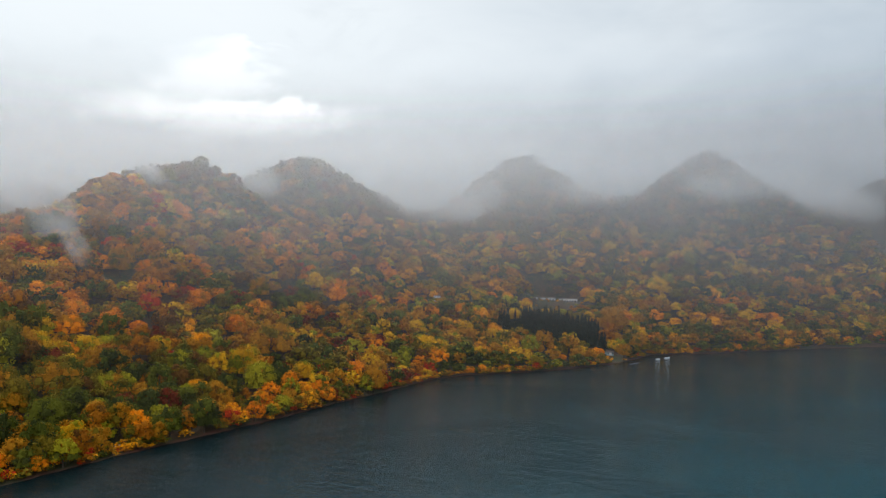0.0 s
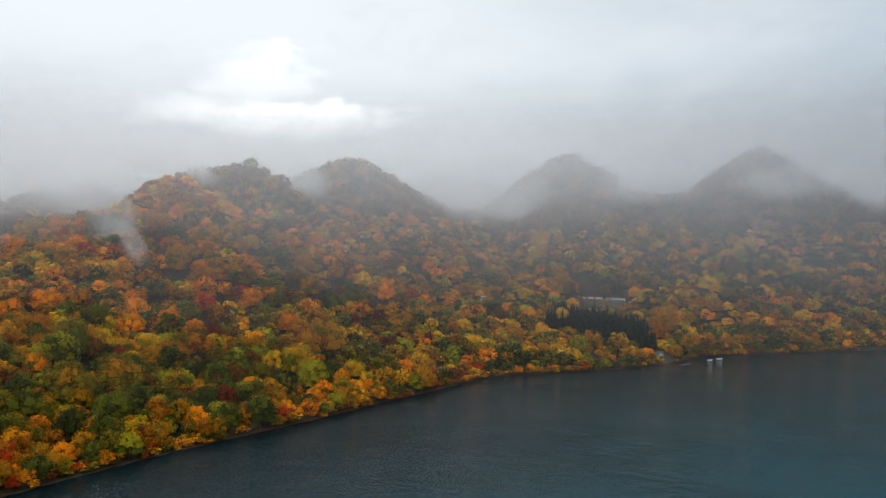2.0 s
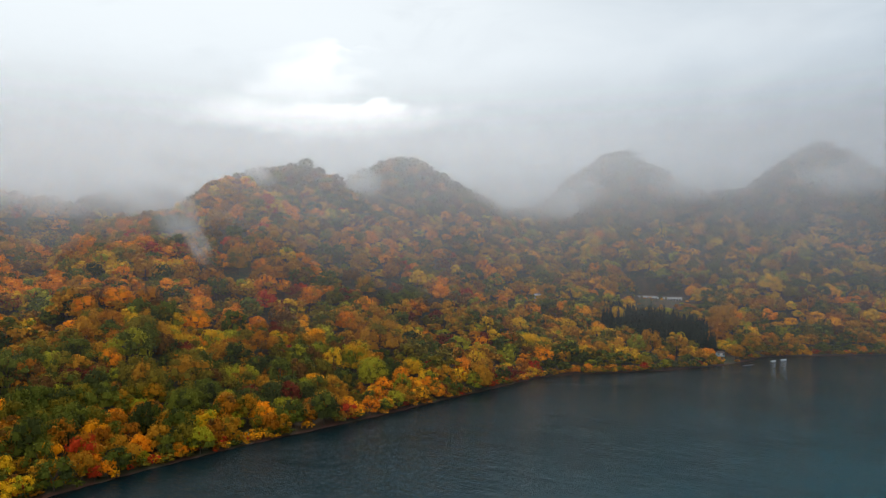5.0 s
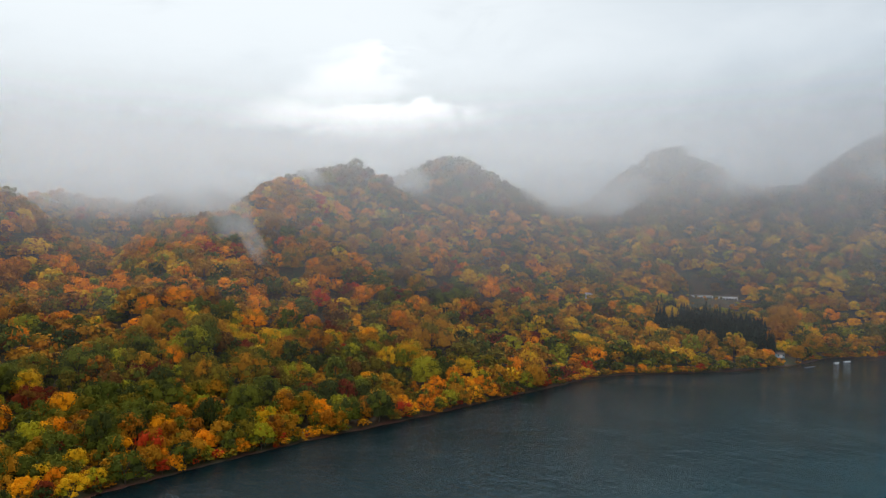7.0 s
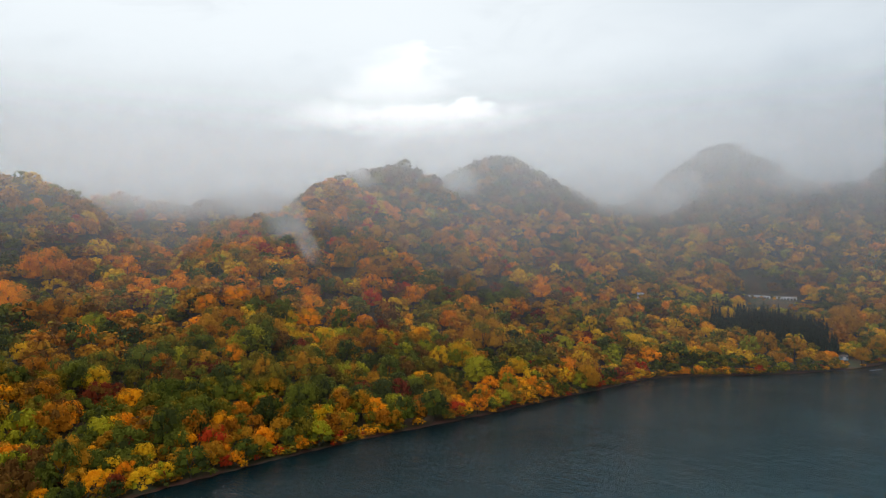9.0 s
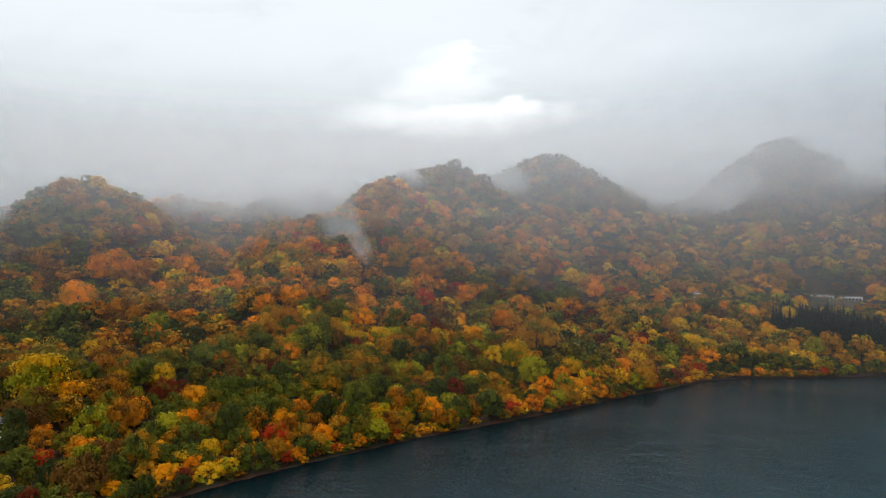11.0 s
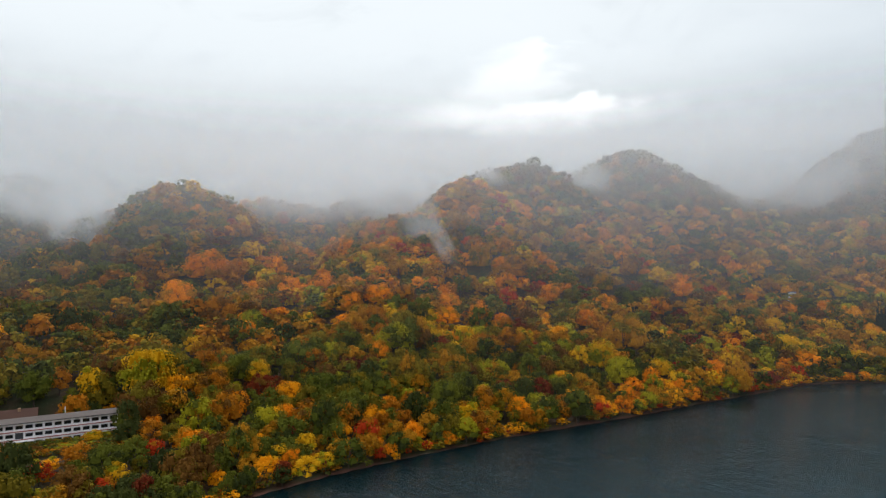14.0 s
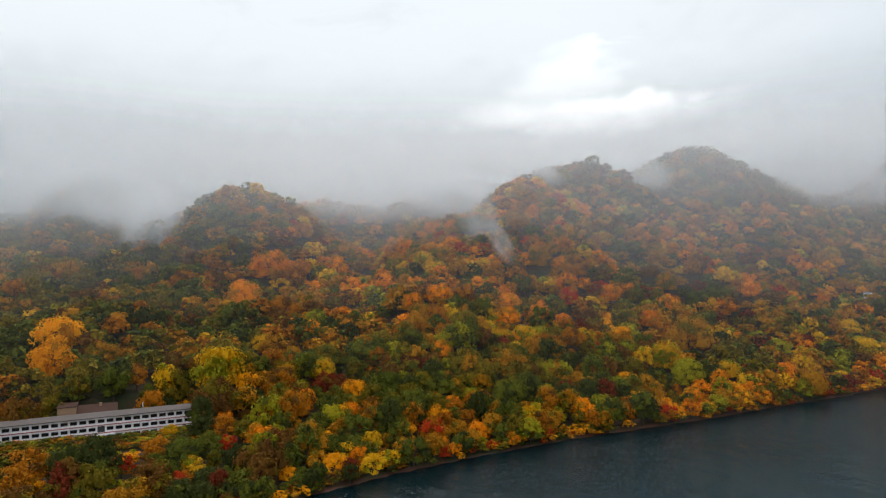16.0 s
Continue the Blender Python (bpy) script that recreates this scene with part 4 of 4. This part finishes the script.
def build_boat(x, y, turn, length, label):
    base = new("motor_boat")
    base.matrix_world = Matrix.Translation((x, y, max(0.0, float(ground_height(x, y)) + 0.2))) @ Matrix.Rotation(radians(turn), 4, "Z")
    tagged(base, label, "boat", "boats at their moorings")
    bm = bmesh.new()
    rings = []
    for k in range(9):
        u = k / 8
        half = 0.19 * length * math.sqrt(max(0.0, 1 - max(0, (u - 0.35) / 0.65) ** 2)) + 0.01
        sheer = 0.62 + 0.35 * u * u
        xx = (u - 0.5) * length
        rings.append([bm.verts.new(p) for p in ((xx, -half, sheer), (xx, -half * 0.72, -0.1), (xx, 0, -0.25), (xx, half * 0.72, -0.1), (xx, half, sheer),
                                                (xx, half * 0.82, sheer - 0.02), (xx, half * 0.6, 0.18), (xx, -half * 0.6, 0.18), (xx, -half * 0.82, sheer - 0.02))])
    for a, b in zip(rings[:-1], rings[1:]):
        for k in range(9):
            bm.faces.new((a[k], a[(k + 1) % 9], b[(k + 1) % 9], b[k]))
    bm.faces.new(rings[0][::-1])
    bm.faces.new(rings[-1])
    bmesh.ops.recalc_face_normals(bm, faces=bm.faces)
    part("hull", bm, WHITE_PAINT, base)
    part("windscreen", box(bmesh.new(), 0.08 * length, -0.12 * length, 0.66, 0.10 * length, 0.12 * length, 1.1), PANE, base)
    for k in (-0.25, -0.05):
        part("thwart", box(bmesh.new(), k * length - 0.15, -0.12 * length, 0.36, k * length + 0.15, 0.12 * length, 0.44), WOOD_GREY, base)
    part("outboard_motor", box(bmesh.new(), -0.56 * length, -0.17, 0.0, -0.505 * length, 0.17, 0.95, 0.05), FRAME_DARK, base)


build_boat(176.8, 557, 35, 5.2, "small open white motor boat moored on the lake")
build_boat(187.2, 565.2, 32, 6.0, "longer white motor boat moored on the lake")
build_boat(-136.5, 286.5, 62, 2.6, "small white dinghy drawn up on the gravel shore")


# ---- mist: thin sheets of drifting cloud, one behind the other ----
def mist_shader(n, alpha, base):
    a = n.add("ShaderNodeBsdfDiffuse")
    n.put(a.inputs[0], base)
    b = n.add("ShaderNodeBsdfTranslucent")
    n.put(b.inputs[0], base)
    both = n.add("ShaderNodeMixShader")
    both.inputs[0].default_value = 0.5
    n.link(a.outputs[0], both.inputs[1])
    n.link(b.outputs[0], both.inputs[2])
    clear = n.add("ShaderNodeBsdfTransparent")
    s = n.add("ShaderNodeMixShader")
    n.link(alpha, s.inputs[0])
    n.link(clear.outputs[0], s.inputs[1])
    n.link(both.outputs[0], s.inputs[2])
    finish(n, s)


# the low haze is darker: the shade under the cloud is in its colour
SHADED_HAZE, CLOUD = (0.45, 0.45, 0.462, 1), (0.90, 0.925, 0.95, 1)


def mist_material(low, high, fade_from, fade_to, thin, thick):
    """thin: how much a sheet veils at the water; thick: how much in the cloud between the heights low and high."""
    m, n = material("mist")
    at = n.add("ShaderNodeNewGeometry").outputs["Position"]
    x, y, z = n.xyz(at)
    wide = n.noise(n.scaled(at, 1.0, 1.0, 1.9), 0.0050, 3, 0.5, 0.4)
    fine = n.noise(n.scaled(at, 1.0, 1.0, 1.7), 0.015, 3, 0.5, 0.5)
    puff = n.math("ADD", n.math("MULTIPLY", n.math("SUBTRACT", wide, 0.5), 60.0), n.math("MULTIPLY", n.math("SUBTRACT", fine, 0.5), 18.0))
    level = n.math("ADD", z, puff)
    level = n.math("ADD", level, n.ramp(x, -180.0, -420.0, 0.0, 16.0))
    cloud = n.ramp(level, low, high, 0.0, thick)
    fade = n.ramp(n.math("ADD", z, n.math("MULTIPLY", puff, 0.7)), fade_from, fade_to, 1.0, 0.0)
    shower = n.math("MULTIPLY", n.ramp(x, -260.0, 220.0, 0.80, 1.15), n.ramp(z, 15.0, 115.0, 0.20, 1.25))
    veil = n.math("MULTIPLY", n.math("MULTIPLY", shower, thin), n.ramp(wide, 0.25, 0.75, 0.7, 1.3))
    alpha = n.math("MULTIPLY", n.math("MAXIMUM", cloud, veil), fade, clamp=True)
    # shade of the thicker cloud is painted in: both colours darken to the right
    haze = n.mix(n.ramp(x, -150.0, 300.0), SHADED_HAZE, (0.31, 0.32, 0.342, 1))
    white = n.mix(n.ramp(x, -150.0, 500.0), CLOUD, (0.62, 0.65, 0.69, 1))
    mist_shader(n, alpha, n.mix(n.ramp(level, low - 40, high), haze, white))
    return m


def mist_sheet(radius, thin, thick, ends):
    """A curved curtain round the flight's start that stands in for the haze of distance and low cloud."""
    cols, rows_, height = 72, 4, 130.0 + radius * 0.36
    verts, faces = [], []
    for j in range(rows_ + 1):
        for i in range(cols + 1):
            a = radians(84 - 150 * i / cols)
            r = radius * (1 + 0.03 * math.sin(a * 5 + radius))
            verts.append((-15 - r * math.sin(a), r * math.cos(a), -1 + height * j / rows_))
    w = cols + 1
    for j in range(rows_):
        for i in range(cols):
            faces.append((j * w + i, j * w + i + 1, (j + 1) * w + i + 1, (j + 1) * w + i))
    # heights rise with the radius, along sight lines from the drone's height
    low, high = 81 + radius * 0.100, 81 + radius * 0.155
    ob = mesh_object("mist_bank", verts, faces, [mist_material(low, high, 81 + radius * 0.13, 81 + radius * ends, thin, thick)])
    for p in ob.data.polygons:
        p.use_smooth = True
    return tagged(ob, "thin grey mist drifting across the wooded slopes", "mist", "mist banks", "stuff")


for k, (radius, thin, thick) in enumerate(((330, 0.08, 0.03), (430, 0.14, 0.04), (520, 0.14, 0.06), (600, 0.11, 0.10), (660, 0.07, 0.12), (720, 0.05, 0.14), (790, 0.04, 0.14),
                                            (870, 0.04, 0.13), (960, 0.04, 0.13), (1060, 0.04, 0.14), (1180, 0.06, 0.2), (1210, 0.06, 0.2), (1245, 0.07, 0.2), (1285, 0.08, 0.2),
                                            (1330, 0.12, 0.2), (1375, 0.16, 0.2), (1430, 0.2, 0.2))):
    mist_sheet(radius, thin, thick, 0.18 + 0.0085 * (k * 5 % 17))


def wisp_material(name, strength, seed):
    """A torn scrap of cloud, dense in the middle and frayed at its edge."""
    m, n = material(name)
    at = n.add("ShaderNodeNewGeometry").outputs["Position"]
    own = n.add("ShaderNodeTexCoord").outputs["Object"]
    u, _, v = n.xyz(own)
    bend = n.math("MULTIPLY", n.math("SUBTRACT", n.noise(at, 0.018 + 0.001 * seed, 3, 0.5, 0.5), 0.5), 1.1)
    fine = n.noise(n.scaled(own, 1.6, 1.0, 1.2), 1.3 + 0.06 * seed, 2, 0.5, 0.5)
    u, v = n.math("ADD", u, n.math("MULTIPLY", bend, 0.45)), n.math("ADD", v, n.math("MULTIPLY", bend, 0.3))
    r = n.math("ADD", n.math("MULTIPLY", u, u), n.math("MULTIPLY", v, v))
    soft = n.ramp(r, 0.85, 0.0)
    alpha = n.math("MULTIPLY", n.math("MULTIPLY", soft, n.ramp(fine, 0.30, 0.66, 0.45, 1.0)), strength, clamp=True)
    mist_shader(n, alpha, CLOUD)
    return m


def wisp(x, y, z, half_w, half_h, lean, strength, seed):
    """lean: degrees by which its long side is turned in its own plane."""
    bm = bmesh.new()
    bmesh.ops.create_grid(bm, x_segments=14, y_segments=10, size=1.0, matrix=Matrix.Rotation(radians(90), 4, "X"))
    for v in bm.verts:
        v.co.y += 0.25 * math.sin(v.co.x * 2.3 + seed) * math.cos(v.co.z * 1.7)
    me = bpy.data.meshes.new("mist_wisp")
    bm.to_mesh(me)
    bm.free()
    me.materials.append(wisp_material("wisp", strength, seed))
    ob = new("mist_wisp", me)
    ob.matrix_world = Matrix.Translation((x, y, z)) @ Matrix.Rotation(math.atan2(-x - 20, y), 4, "Z") @ Matrix.Rotation(radians(lean), 4, "Y") @ Matrix.Diagonal((half_w, 30, half_h, 1))
    return tagged(ob, "torn white scrap of cloud clinging to the trees", "mist", "mist wisps", "stuff")


# in the hollows between the spurs
for k, (x, y, z, half_w, half_h, lean, strength) in enumerate((
        (-272, 466, 112, 20, 40, -22, 0.48), (-231, 424, 88, 9, 24, -28, 0.45), (-400, 640, 150, 80, 30, 0, 0.7),
        (-262, 612, 150, 15, 36, -42, 0.75), (-192, 695, 157, 34, 28, 10, 0.7), (-34, 816, 154, 100, 38, 8, 0.6),
        (46, 930, 154, 56, 44, -35, 0.6), (195, 850, 176, 85, 32, 0, 0.55), (350, 800, 176, 88, 30, 0, 0.55), (-375, 620, 140, 62, 36, 10, 0.6),
        (430, 760, 158, 75, 30, 20, 0.85), (-440, 575, 140, 130, 34, 0, 0.6), (-345, 555, 130, 48, 30, -20, 0.55),
        (-560, 402, 116, 44, 50, 15, 0.8), (-690, 400, 150, 120, 52, 0, 0.95), (-478, 332, 112, 26, 34, 30, 0.75), (-505, 318, 122, 50, 26, 10, 0.6))):
    # each scrap is a few thin layers, one behind the other
    layers = max(2, round(math.log(1 - min(strength, 0.8)) / math.log(1 - 0.2)))
    away = Vector((x + 20, y, 0)).normalized()
    for j in range(layers):
        wisp(x + away.x * 9 * j, y + away.y * 9 * j, z, half_w, half_h, lean, 1 - (1 - min(strength, 0.8)) ** (1 / layers), k)
